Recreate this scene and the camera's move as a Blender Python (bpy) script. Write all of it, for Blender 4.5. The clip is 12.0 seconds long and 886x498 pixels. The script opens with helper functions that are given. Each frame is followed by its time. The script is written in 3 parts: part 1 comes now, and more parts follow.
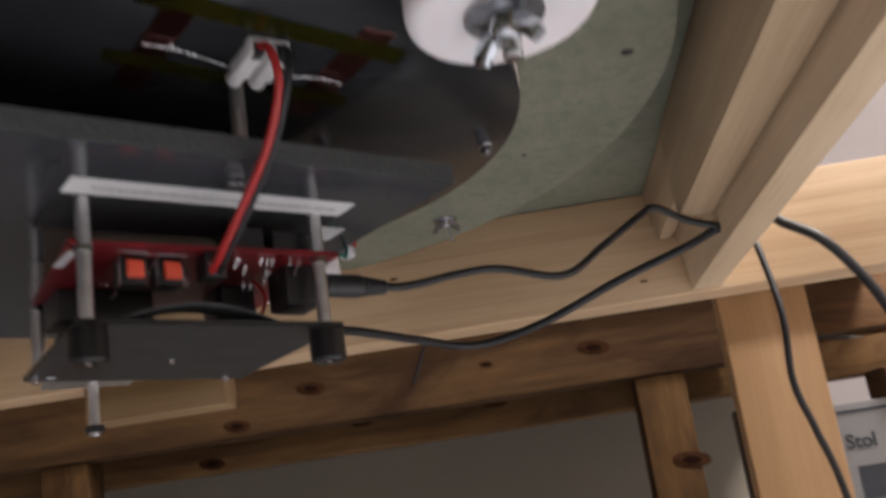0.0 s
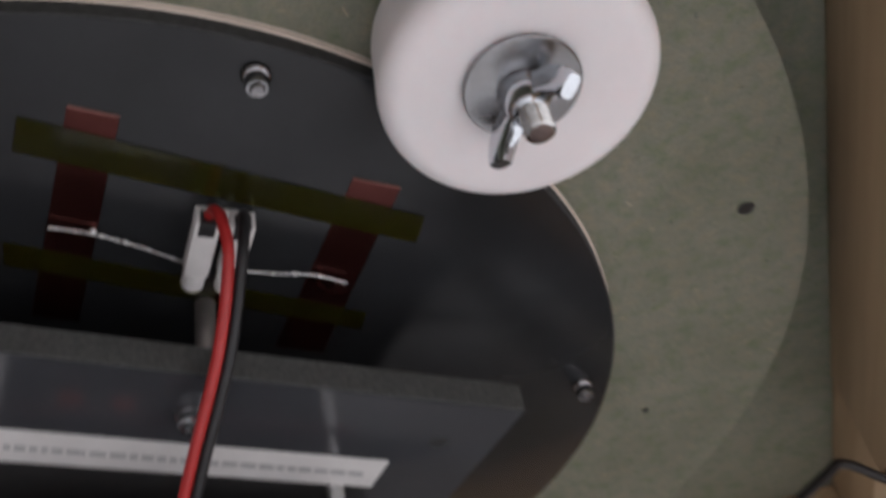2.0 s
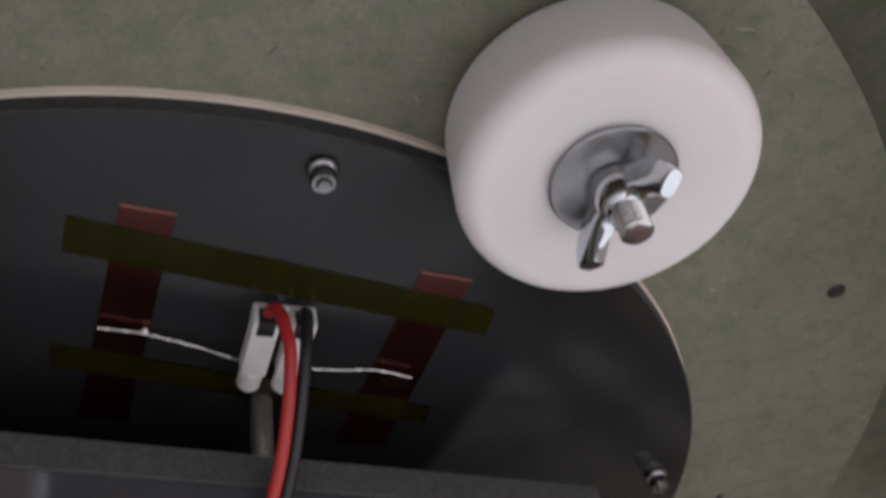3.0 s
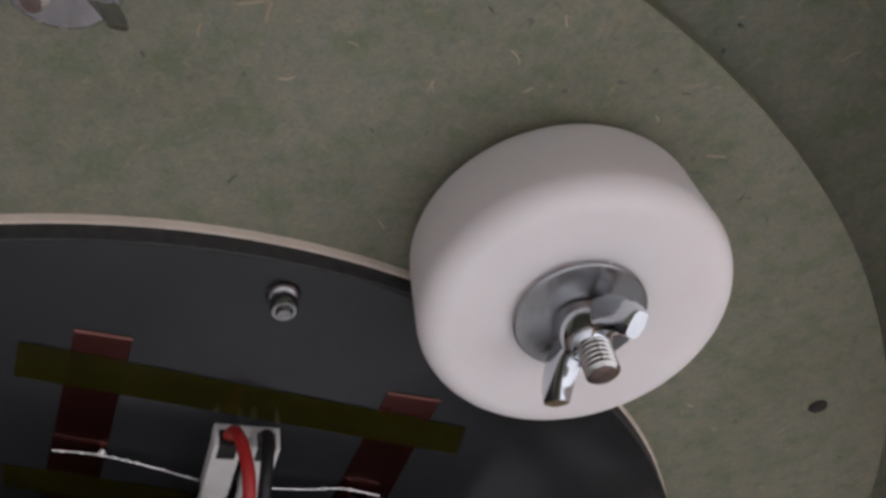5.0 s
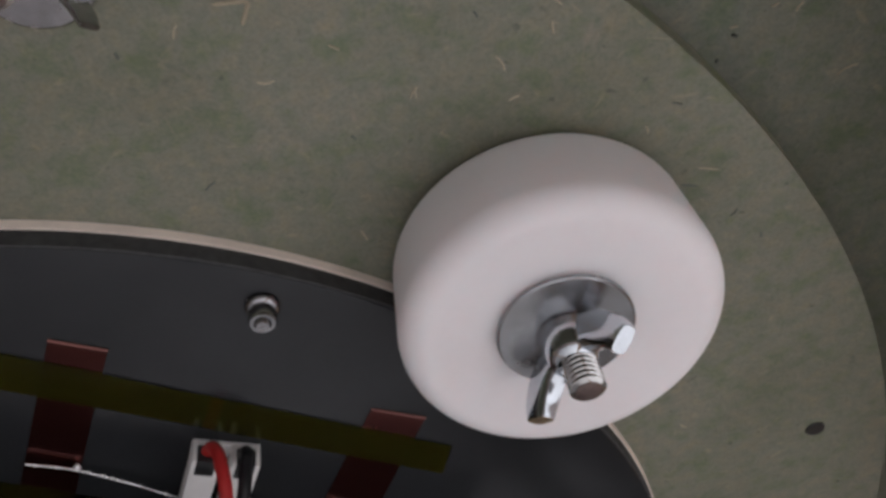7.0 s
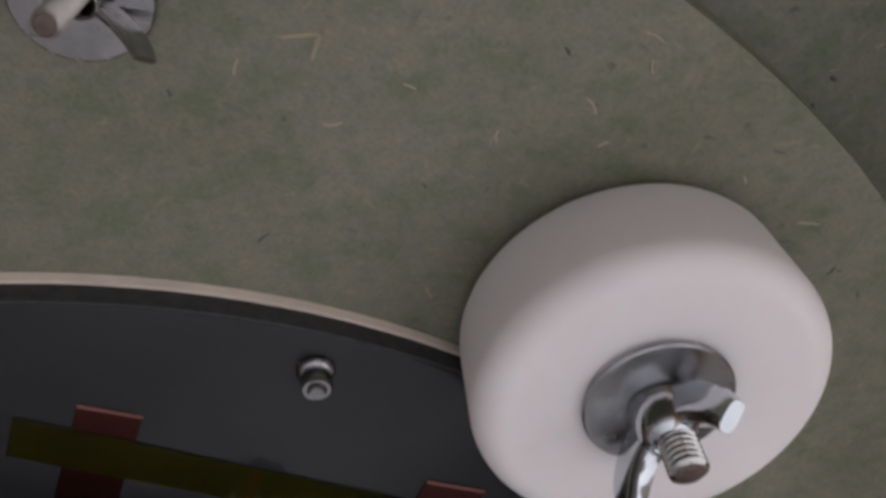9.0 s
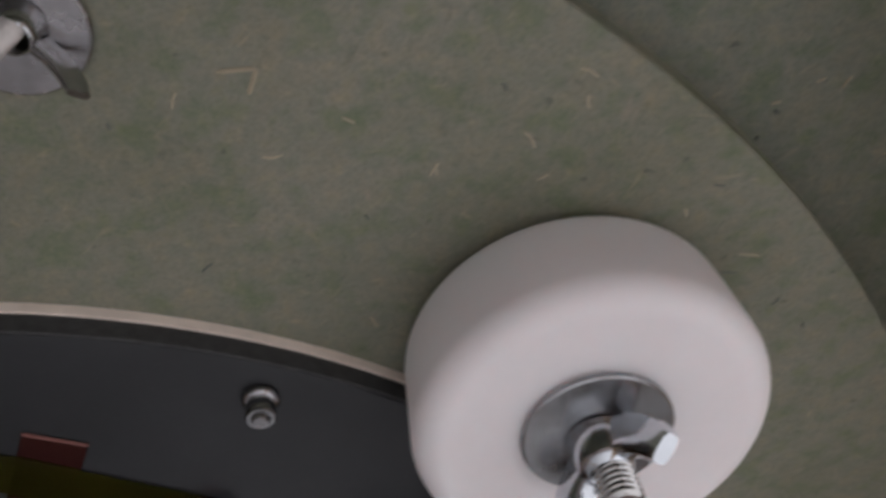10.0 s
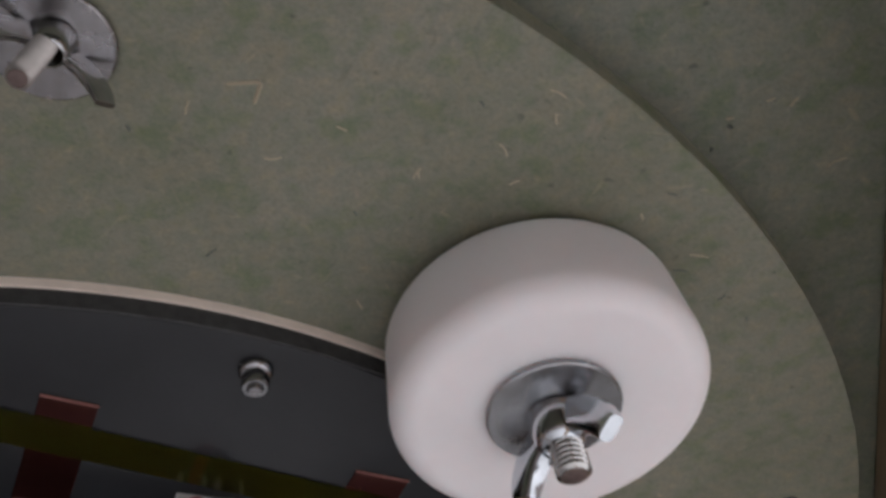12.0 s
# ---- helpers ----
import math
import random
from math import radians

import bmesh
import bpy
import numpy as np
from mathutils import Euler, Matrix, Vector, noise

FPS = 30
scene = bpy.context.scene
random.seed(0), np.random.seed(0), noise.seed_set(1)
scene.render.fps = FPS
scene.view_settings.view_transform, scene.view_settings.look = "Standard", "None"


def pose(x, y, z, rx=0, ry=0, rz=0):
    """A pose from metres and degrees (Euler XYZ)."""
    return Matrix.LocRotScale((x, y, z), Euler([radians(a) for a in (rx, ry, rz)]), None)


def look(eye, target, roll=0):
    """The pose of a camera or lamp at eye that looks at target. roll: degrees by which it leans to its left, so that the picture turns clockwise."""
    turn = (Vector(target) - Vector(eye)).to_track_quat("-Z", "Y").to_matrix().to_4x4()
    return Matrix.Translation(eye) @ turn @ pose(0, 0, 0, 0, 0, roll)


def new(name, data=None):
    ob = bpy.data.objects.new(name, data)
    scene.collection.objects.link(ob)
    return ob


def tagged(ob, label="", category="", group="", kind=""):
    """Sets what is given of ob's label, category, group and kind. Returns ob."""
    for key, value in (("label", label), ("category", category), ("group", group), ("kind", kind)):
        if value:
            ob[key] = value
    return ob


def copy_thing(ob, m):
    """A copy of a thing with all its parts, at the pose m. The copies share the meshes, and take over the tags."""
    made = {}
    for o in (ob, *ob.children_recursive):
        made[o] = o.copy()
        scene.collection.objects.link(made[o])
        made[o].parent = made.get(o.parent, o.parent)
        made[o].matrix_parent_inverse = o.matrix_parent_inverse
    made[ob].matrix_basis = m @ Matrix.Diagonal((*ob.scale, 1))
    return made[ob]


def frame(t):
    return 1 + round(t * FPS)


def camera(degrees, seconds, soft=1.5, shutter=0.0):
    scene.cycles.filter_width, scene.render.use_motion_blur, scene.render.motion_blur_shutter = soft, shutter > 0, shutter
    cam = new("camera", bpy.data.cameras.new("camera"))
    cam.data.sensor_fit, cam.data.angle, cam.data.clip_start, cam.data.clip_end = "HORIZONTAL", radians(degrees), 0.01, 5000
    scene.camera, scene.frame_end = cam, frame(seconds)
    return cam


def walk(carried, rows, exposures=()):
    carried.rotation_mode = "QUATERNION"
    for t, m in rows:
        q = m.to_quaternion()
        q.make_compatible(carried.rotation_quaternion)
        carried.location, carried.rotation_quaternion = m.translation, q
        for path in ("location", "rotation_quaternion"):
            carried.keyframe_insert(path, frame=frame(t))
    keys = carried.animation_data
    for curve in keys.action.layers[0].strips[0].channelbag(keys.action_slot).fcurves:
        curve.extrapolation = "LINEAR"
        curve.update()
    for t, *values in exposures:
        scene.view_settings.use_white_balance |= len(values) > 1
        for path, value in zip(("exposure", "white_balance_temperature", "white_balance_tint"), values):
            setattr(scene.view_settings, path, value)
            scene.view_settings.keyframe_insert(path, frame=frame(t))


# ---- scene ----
cam = camera(46.52, 12.0, soft=3.2, shutter=0.9)
PATH = [
    (0, pose(-0.0010, -0.0116, -0.1678, 106.55, 8.01, 5.09)),
    (0.2, pose(0.0038, 0.0077, -0.1826, 108.51, 7.80, 6.30)),
    (0.5, pose(0.0056, 0.0322, -0.1923, 112.35, 7.08, 8.50)),
    (0.7, pose(0.0048, 0.0477, -0.1954, 115.78, 7.56, 9.38)),
    (1, pose(0.0076, 0.0634, -0.2003, 119.74, 8.24, 11.66)),
    (1.2, pose(0.0099, 0.0766, -0.2019, 121.36, 7.79, 12.27)),
    (1.5, pose(0.0209, 0.0929, -0.1933, 125.20, 8.25, 13.02)),
    (1.7, pose(0.0212, 0.1015, -0.1874, 126.93, 8.60, 14.00)),
    (2, pose(0.0117, 0.1181, -0.1744, 131.26, 9.23, 16.52)),
    (2.2, pose(0.0122, 0.1210, -0.1689, 131.66, 9.23, 17.23)),
    (2.5, pose(0.0101, 0.1205, -0.1652, 132.10, 8.56, 17.59)),
    (2.7, pose(0.0041, 0.1192, -0.1587, 132.74, 8.61, 17.95)),
    (4.3, pose(0.0076, 0.1246, -0.1464, 136.20, 8.84, 17.45)),
    (4.5, pose(0.0110, 0.1222, -0.1466, 136.36, 8.45, 17.41)),
    (5, pose(0.0140, 0.1163, -0.1405, 136.45, 8.25, 17.57)),
    (5.2, pose(0.0099, 0.1193, -0.1425, 136.40, 8.22, 17.31)),
    (5.5, pose(0.0135, 0.1203, -0.1402, 137.07, 7.98, 16.96)),
    (5.8, pose(0.0145, 0.1134, -0.1348, 137.82, 8.43, 17.96)),
    (6, pose(0.0141, 0.1161, -0.1377, 136.91, 7.57, 17.43)),
    (6.5, pose(0.0158, 0.1174, -0.1394, 137.00, 7.81, 17.33)),
    (6.7, pose(0.0167, 0.1190, -0.1395, 137.21, 7.66, 17.37)),
    (8.3, pose(0.0097, 0.1303, -0.1307, 138.79, 8.19, 16.90)),
    (8.5, pose(0.0083, 0.1302, -0.1303, 138.89, 8.00, 16.90)),
    (8.8, pose(0.0069, 0.1290, -0.1255, 139.41, 7.18, 17.47)),
    (9, pose(0.0038, 0.1277, -0.1226, 139.80, 7.39, 16.75)),
    (9.2, pose(0.0015, 0.1275, -0.1216, 140.08, 7.83, 16.06)),
    (9.5, pose(0.0062, 0.1280, -0.1238, 140.29, 7.62, 16.26)),
    (9.8, pose(0.0095, 0.1270, -0.1210, 139.84, 7.91, 17.21)),
    (10, pose(0.0118, 0.1273, -0.1231, 140.60, 7.58, 16.25)),
    (10.2, pose(0.0142, 0.1266, -0.1256, 140.92, 7.42, 16.16)),
    (10.5, pose(0.0117, 0.1240, -0.1280, 139.59, 7.65, 15.89)),
    (10.8, pose(0.0122, 0.1158, -0.1282, 137.93, 7.73, 15.71)),
    (11, pose(0.0152, 0.1142, -0.1340, 138.12, 7.41, 15.26)),
    (11.2, pose(0.0140, 0.1112, -0.1327, 137.10, 7.88, 14.60)),
    (11.5, pose(0.0193, 0.1128, -0.1376, 137.72, 6.85, 14.90)),
    (12, pose(0.0165, 0.1119, -0.1339, 138.23, 6.73, 14.38)),
]
walk(cam, PATH, exposures=((0.0, 0.08), (0.5, 0.22), (1.0, 0.2), (1.6, 0.06), (2.5, 0.0), (4.5, -0.1), (7.0, -0.12), (9.0, -0.2), (10.3, -0.18), (11.5, -0.11), (12.0, -0.14)))

# ---- world, lights ----
FLOOR, CEIL = -0.80, 1.60
X0, X1, Y0, Y1 = -1.9, 1.7, -1.9, 1.75
world = bpy.data.worlds.new("world")
scene.world = world
world.use_nodes = True
world.node_tree.nodes["Background"].inputs[0].default_value = (0.9, 0.95, 1.0, 1)
world.node_tree.nodes["Background"].inputs[1].default_value = 0.1


def area(name, m, sx, sy, power, colour):
    d = bpy.data.lights.new(name, "AREA")
    d.shape, d.size, d.size_y, d.energy, d.color = "RECTANGLE", sx, sy, power, colour
    ob = new(name, d)
    ob.matrix_world = m
    return ob


# No lamp is seen here; these two are added to light the room.
LAMPS = ((1.10, 0.50, 65), (1.05, -0.85, 39))
for lx, ly, watts in LAMPS:
    area("ceiling_lamp_light", look((lx, ly, CEIL - 0.07), (lx, ly, 0)), 0.5, 0.5, watts, (1.02, 0.95, 0.90))
scene.view_settings.exposure = 0.0


# ---- materials ----
def ramp(nt, src, stops):
    r = nt.nodes.new("ShaderNodeValToRGB")
    els = r.color_ramp.elements
    while len(els) < len(stops):
        els.new(0.5)
    for e, (p, c) in zip(els, stops):
        e.position, e.color = p, (*c, 1)
    nt.links.new(src, r.inputs[0])
    return r.outputs[0]


def mat_base(name, rough, metal=0.0):
    m = bpy.data.materials.new(name)
    m.use_nodes = True
    nt = m.node_tree
    b = nt.nodes["Principled BSDF"]
    b.inputs["Roughness"].default_value, b.inputs["Metallic"].default_value = rough, metal
    co = nt.nodes.new("ShaderNodeTexCoord").outputs["Object"]
    return m, nt, b, co


def mapped(nt, co, scale, rot=(0, 0, 0)):
    n = nt.nodes.new("ShaderNodeMapping")
    n.inputs["Scale"].default_value = scale
    n.inputs["Rotation"].default_value = [radians(a) for a in rot]
    nt.links.new(co, n.inputs[0])
    return n.outputs[0]


def noise_tex(nt, co, scale, detail=4, rough=0.55, distort=0.0):
    n = nt.nodes.new("ShaderNodeTexNoise")
    n.inputs["Scale"].default_value, n.inputs["Detail"].default_value = scale, detail
    n.inputs["Roughness"].default_value, n.inputs["Distortion"].default_value = rough, distort
    nt.links.new(co, n.inputs["Vector"])
    return n.outputs[0]


def mix(nt, a, b, fac, mode="MIX"):
    n = nt.nodes.new("ShaderNodeMix")
    n.data_type, n.blend_type = "RGBA", mode
    for sock, v in ((n.inputs[0], fac), (n.inputs[6], a), (n.inputs[7], b)):
        if hasattr(v, "is_output"):
            nt.links.new(v, sock)
        elif isinstance(v, (int, float)):
            sock.default_value = v
        else:
            sock.default_value = (*v, 1)
    return n.outputs[2]


def bump(nt, b, src, strength, dist):
    n = nt.nodes.new("ShaderNodeBump")
    n.inputs["Strength"].default_value, n.inputs["Distance"].default_value = strength, dist
    nt.links.new(src, n.inputs["Height"])
    nt.links.new(n.outputs[0], b.inputs["Normal"])


def plain(name, col, rough=0.5, metal=0.0, vary=0.15, scale=60, bumpy=0.0, fine=600):
    """Paint, plastic or metal with blotches and fine grain."""
    m, nt, b, co = mat_base(name, rough, metal)
    lo, hi = [c * (1 - vary) for c in col], [min(1, c * (1 + vary)) for c in col]
    c1 = ramp(nt, noise_tex(nt, co, scale), [(0.3, lo), (0.7, hi)])
    g = ramp(nt, noise_tex(nt, co, fine, 2), [(0.3, (0.85,) * 3), (0.7, (1.0,) * 3)])
    nt.links.new(mix(nt, c1, g, min(1, vary * 3), "MULTIPLY"), b.inputs["Base Color"])
    rr = nt.nodes.new("ShaderNodeMapRange")
    rr.inputs["To Min"].default_value, rr.inputs["To Max"].default_value = rough * 0.8, min(1, rough * 1.3)
    nt.links.new(noise_tex(nt, co, scale * 1.7), rr.inputs["Value"])
    nt.links.new(rr.outputs[0], b.inputs["Roughness"])
    if bumpy:
        bump(nt, b, noise_tex(nt, co, fine, 3), bumpy, 0.0004)
    return m


def mdf(name, k=1.0, tone=(1.0, 1.0, 1.03)):
    """Green moisture-proof fibreboard: blotches, pale and dark fibres lying every way."""
    m, nt, b, co = mat_base(name, 0.6)
    base = ramp(nt, noise_tex(nt, co, 22, 6, 0.65), [(0.28, (0.152 * k, 0.152 * k, 0.108 * k)), (0.5, (0.184 * k, 0.183 * k, 0.138 * k)), (0.72, (0.214 * k, 0.206 * k, 0.162 * k))])
    tint = ramp(nt, noise_tex(nt, co, 150, 3, 0.6), [(0.30, (0.74, 0.85, 0.66)), (0.5, (1, 1, 1)), (0.70, (1.12, 1.04, 0.98))])
    c = mix(nt, base, tint, 1.0, "MULTIPLY")
    mid = ramp(nt, noise_tex(nt, co, 320, 3, 0.65), [(0.32, (0.80, 0.88, 0.86)), (0.5, (1, 1, 1)), (0.68, (1.14, 1.10, 0.90))])
    c = mix(nt, c, mid, 0.5, "MULTIPLY")
    grain = ramp(nt, noise_tex(nt, co, 620, 3, 0.7), [(0.3, (0.70, 0.72, 0.68)), (0.55, (1, 1, 1)), (0.75, (1.18, 1.14, 1.06))])
    c = mix(nt, c, grain, 0.45, "MULTIPLY")
    fine = ramp(nt, noise_tex(nt, co, 1400, 2, 0.6), [(0.30, (0.66, 0.70, 0.62)), (0.52, (1, 1, 1)), (0.72, (1.22, 1.17, 1.06))])
    c = mix(nt, c, fine, 0.45, "MULTIPLY")
    pale, dark = (0.38, 0.31, 0.19), (0.05, 0.055, 0.04)
    for k, (sx, sy, turn, lo, col) in enumerate(((130, 420, 28, 0.655, pale), (140, 430, 117, 0.66, pale), (120, 400, 73, 0.665, (0.34, 0.26, 0.20)), (150, 460, -20, 0.66, pale), (170, 330, 50, 0.66, dark), (180, 340, 140, 0.66, dark))):
        mp = nt.nodes.new("ShaderNodeMapping")
        mp.inputs["Location"].default_value = (3.7 * k, 1.9 * k, 0.8 * k)
        mp.inputs["Rotation"].default_value = (0, 0, radians(turn))
        nt.links.new(co, mp.inputs[0])
        f = noise_tex(nt, mapped(nt, mp.outputs[0], (sx, sy, 60)), 1, 2, 0.5, 0.6)
        c = mix(nt, c, col, ramp(nt, f, [(lo + 0.015, (0, 0, 0)), (lo + 0.12, (0.33, 0.33, 0.33))]))
    fleck = ramp(nt, noise_tex(nt, co, 330, 2, 0.4), [(0.71, (0, 0, 0)), (0.78, (0.6, 0.6, 0.6))])
    c = mix(nt, c, (0.045, 0.048, 0.036), fleck)
    nt.links.new(mix(nt, c, tone, 1.0, "MULTIPLY"), b.inputs["Base Color"])
    bump(nt, b, noise_tex(nt, co, 600, 3), 0.12, 0.0003)
    return m


def wood(name, axis, light, dark, rough=0.55, stained=0.0):
    """Pine, grain along an axis (0, 1 or 2), rings across it."""
    m, nt, b, co = mat_base(name, rough)
    s = [55, 55, 55]
    s[axis] = 2.2
    warp = noise_tex(nt, mapped(nt, co, s), 1, 4, 0.6, 1.2)
    c = ramp(nt, warp, [(0.2, dark), (0.55, light), (0.8, [min(1, v * 1.08) for v in light])])
    s2 = [700, 700, 700]
    s2[axis] = 18
    fib = ramp(nt, noise_tex(nt, mapped(nt, co, s2), 1, 3), [(0.3, (0.86, 0.84, 0.8)), (0.65, (1, 1, 1))])
    c = mix(nt, c, fib, 0.8, "MULTIPLY")
    c = mix(nt, c, ramp(nt, noise_tex(nt, co, 9, 3), [(0.3, (0.8, 0.76, 0.7)), (0.7, (1, 1, 1))]), 0.7, "MULTIPLY")
    if stained:
        st = [16, 16, 16]
        st[axis] = 5
        c = mix(nt, c, ramp(nt, noise_tex(nt, mapped(nt, co, st), 1, 5, 0.65, 0.8), [(0.34, (0.42, 0.34, 0.34)), (0.5, (0.9, 0.85, 0.8)), (0.68, (1.35, 1.3, 1.15))]), stained, "MULTIPLY")
    nt.links.new(c, b.inputs["Base Color"])
    bump(nt, b, noise_tex(nt, mapped(nt, co, s2), 1, 3), 0.2, 0.0005)
    return m


def tape_mat(name, col, alpha, rough=0.25):
    """Thin transparent adhesive tape."""
    m, nt, b, co = mat_base(name, rough)
    c = ramp(nt, noise_tex(nt, co, 90, 4), [(0.3, [v * 0.75 for v in col]), (0.7, [v * 1.2 for v in col])])
    nt.links.new(c, b.inputs["Base Color"])
    b.inputs["Alpha"].default_value = alpha
    return m


M_MDF = mdf("green_mdf")
# Greyer board, colour lifted a little where too little light reaches it.
M_MDFTOP = mdf("brightened_mdf", 1.05, (0.965, 1.0, 1.07))
# Same fibreboard, colour raised to paint in the light on the rim.
M_MDFEDGE = mdf("lit_mdf_edge", 1.15)
M_GREY = plain("dark_grey_board", (0.016, 0.0165, 0.018), 0.34, 0, 0.12, 25, 0.05)
M_GLOSS = plain("glossy_grey_sheet", (0.0200, 0.0210, 0.0230), 0.15, 0, 0.2, 25, 0, 1500)
M_SIDE = plain("dark_sawn_side", (0.040, 0.040, 0.040), 0.75, 0, 0.3, 500, 0.4, 1800)
M_GLOSS.node_tree.nodes["Principled BSDF"].inputs["Specular IOR Level"].default_value = 0.27
M_PLATE = plain("satin_grey_plate", (0.045, 0.047, 0.053), 0.13, 0, 0.12, 25)
M_GREYEDGE = plain("sawn_grey_edge", (0.078, 0.081, 0.080), 0.6, 0, 0.28, 900, 0.5, 1500)
M_CREAM = plain("cream_ply", (0.86, 0.74, 0.65), 0.6, 0, 0.12, 80, 0.1)
M_NYLON = plain("white_nylon", (0.80, 0.757, 0.768), 0.58, 0, 0.03, 30, 0.03)
M_NYLON.node_tree.nodes["Principled BSDF"].inputs["Subsurface Weight"].default_value = 0.75
M_NYLON.node_tree.nodes["Principled BSDF"].inputs["Subsurface Radius"].default_value = (0.008, 0.0065, 0.0062)
M_NYLON.node_tree.nodes["Principled BSDF"].inputs["Subsurface Scale"].default_value = 1.0
M_ZINC = plain("galvanised", (0.62, 0.62, 0.64), 0.45, 0.5, 0.1, 200)
M_STEEL = plain("zinc_steel", (0.50, 0.51, 0.52), 0.13, 1.0, 0.12, 150, 0.04)
M_WASHER = plain("zinc_washer", (0.36, 0.36, 0.37), 0.24, 1.0, 0.15, 120, 0.08)
M_WASHER.node_tree.nodes["Principled BSDF"].inputs["Anisotropic"].default_value = 0.75
turned = M_WASHER.node_tree.nodes.new("ShaderNodeTangent")
turned.direction_type, turned.axis = "RADIAL", "Z"
M_WASHER.node_tree.links.new(turned.outputs[0], M_WASHER.node_tree.nodes["Principled BSDF"].inputs["Tangent"])
M_CLAMP = plain("grey_zinc", (0.46, 0.46, 0.47), 0.17, 1.0, 0.12, 150, 0.05)
M_WING = plain("bright_zinc", (0.60, 0.63, 0.67), 0.12, 1.0, 0.1, 150, 0.05)
M_BOLTEND = plain("rusty_bolt_end", (0.17, 0.125, 0.115), 0.42, 0.7, 0.3, 400, 0.1)
M_BOLT = plain("bolt_steel", (0.50, 0.49, 0.48), 0.14, 1.0, 0.15, 150, 0.05)
M_STEELDULL = plain("dull_steel", (0.36, 0.35, 0.36), 0.25, 1.0, 0.15, 200, 0.05)
M_ALU = plain("aluminium", (0.72, 0.72, 0.72), 0.33, 1.0, 0.1, 200, 0.05)
M_BLACK = plain("black_plastic", (0.018, 0.018, 0.019), 0.38, 0, 0.2, 100, 0.05)
M_RUBBER = plain("black_rubber", (0.006, 0.006, 0.0065), 0.3, 0, 0.2, 150, 0.05)
M_CABLE = plain("black_cable", (0.012, 0.012, 0.014), 0.42, 0, 0.2, 100, 0.05)
M_REDWIRE = plain("red_wire", (0.42, 0.025, 0.025), 0.35, 0, 0.1, 100)
M_PCB = plain("red_pcb", (0.165, 0.010, 0.015), 0.3, 0, 0.2, 120, 0.05)
M_ORANGE = plain("orange_cap", (0.85, 0.115, 0.06), 0.45, 0, 0.06, 100)
M_WHITEPL = plain("white_plastic", (0.72, 0.70, 0.69), 0.5, 0, 0.06, 150)
M_PAPER = plain("white_paper", (0.62, 0.61, 0.60), 0.75, 0, 0.06, 60)
M_INK = plain("ink", (0.025, 0.026, 0.032), 0.8, 0, 0.1)
M_PRINT = plain("faded_print", (0.36, 0.36, 0.37), 0.8, 0, 0.1)
M_DARKTAPE = plain("black_foam", (0.015, 0.015, 0.016), 0.7, 0, 0.2)
M_SOLDER = plain("solder", (0.75, 0.75, 0.75), 0.25, 1.0, 0.1, 300)
M_FIBRE = plain("straw_fibre", (0.33, 0.28, 0.20), 0.7)
M_DARKFIBRE = plain("dark_fibre", (0.105, 0.11, 0.095), 0.7)
M_TEAL = plain("teal_wire", (0.02, 0.22, 0.17), 0.4)
M_COPPER = plain("copper_foil", (0.14, 0.045, 0.040), 0.24, 0.93, 0.12, 60)
M_TAPEEDGE = plain("tape_edge", (0.30, 0.13, 0.11), 0.5)
M_YELLOW = tape_mat("yellow_tape", (0.023, 0.0212, 0.0030), 0.7, 0.10)
M_STANDOFF = plain("dull_aluminium", (0.50, 0.47, 0.45), 0.42, 0.8, 0.12, 200)
M_PINE_X = wood("pine_x", 0, (0.63, 0.445, 0.275), (0.50, 0.325, 0.185))
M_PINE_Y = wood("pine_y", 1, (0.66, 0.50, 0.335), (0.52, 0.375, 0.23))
# Darker copy of the rail's pine; the shade is put into its colour.
M_PINE_BATTEN = wood("pine_shaded", 1, (0.50, 0.37, 0.24), (0.39, 0.275, 0.165))
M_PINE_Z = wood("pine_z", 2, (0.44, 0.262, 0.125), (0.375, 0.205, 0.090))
M_OLD_X = wood("old_pine_x", 0, (0.092, 0.053, 0.025), (0.050, 0.027, 0.0135), 0.85, 0.9)
M_OLD_RAIL = wood("old_pine_rail", 0, (0.150, 0.088, 0.040), (0.085, 0.048, 0.021), 0.85, 0.9)
M_OLD_Z = wood("old_pine_z", 2, (0.092, 0.051, 0.020), (0.056, 0.029, 0.011), 0.85, 0.9)
for m in (M_OLD_X, M_OLD_RAIL, M_OLD_Z):
    m.node_tree.nodes["Principled BSDF"].inputs["Specular IOR Level"].default_value = 0.15
M_PINE_DULL = wood("pine_dull", 0, (0.30, 0.19, 0.09), (0.22, 0.13, 0.055))
M_OLD_END = wood("old_pine_end", 0, (0.22, 0.12, 0.05), (0.14, 0.07, 0.028), 0.8, 0.9)
M_KNOT = plain("knot", (0.012, 0.004, 0.0025), 1.0, 0, 0.3, 200)
M_KNOT.node_tree.nodes["Principled BSDF"].inputs["Specular IOR Level"].default_value = 0.05
M_KNOTRING = plain("knot_ring", (0.040, 0.017, 0.008), 1.0, 0, 0.4, 150)
M_KNOTRING.node_tree.nodes["Principled BSDF"].inputs["Specular IOR Level"].default_value = 0.05
M_SPECK = plain("small_knot", (0.14, 0.075, 0.035), 0.9, 0, 0.3, 200)
M_WALL = plain("wall_plaster", (0.285, 0.25, 0.245), 0.9, 0, 0.05, 6, 0.2, 150)
M_WALLGREY = plain("grey_plaster", (0.27, 0.235, 0.185), 0.9, 0, 0.06, 6, 0.2, 150)
# Floor is unseen; its pale bluish tone is chosen to bounce light upwards.
M_FLOOR = plain("pale_floor", (0.67, 0.72, 0.80), 0.6, 0, 0.08, 5, 0.1, 100)
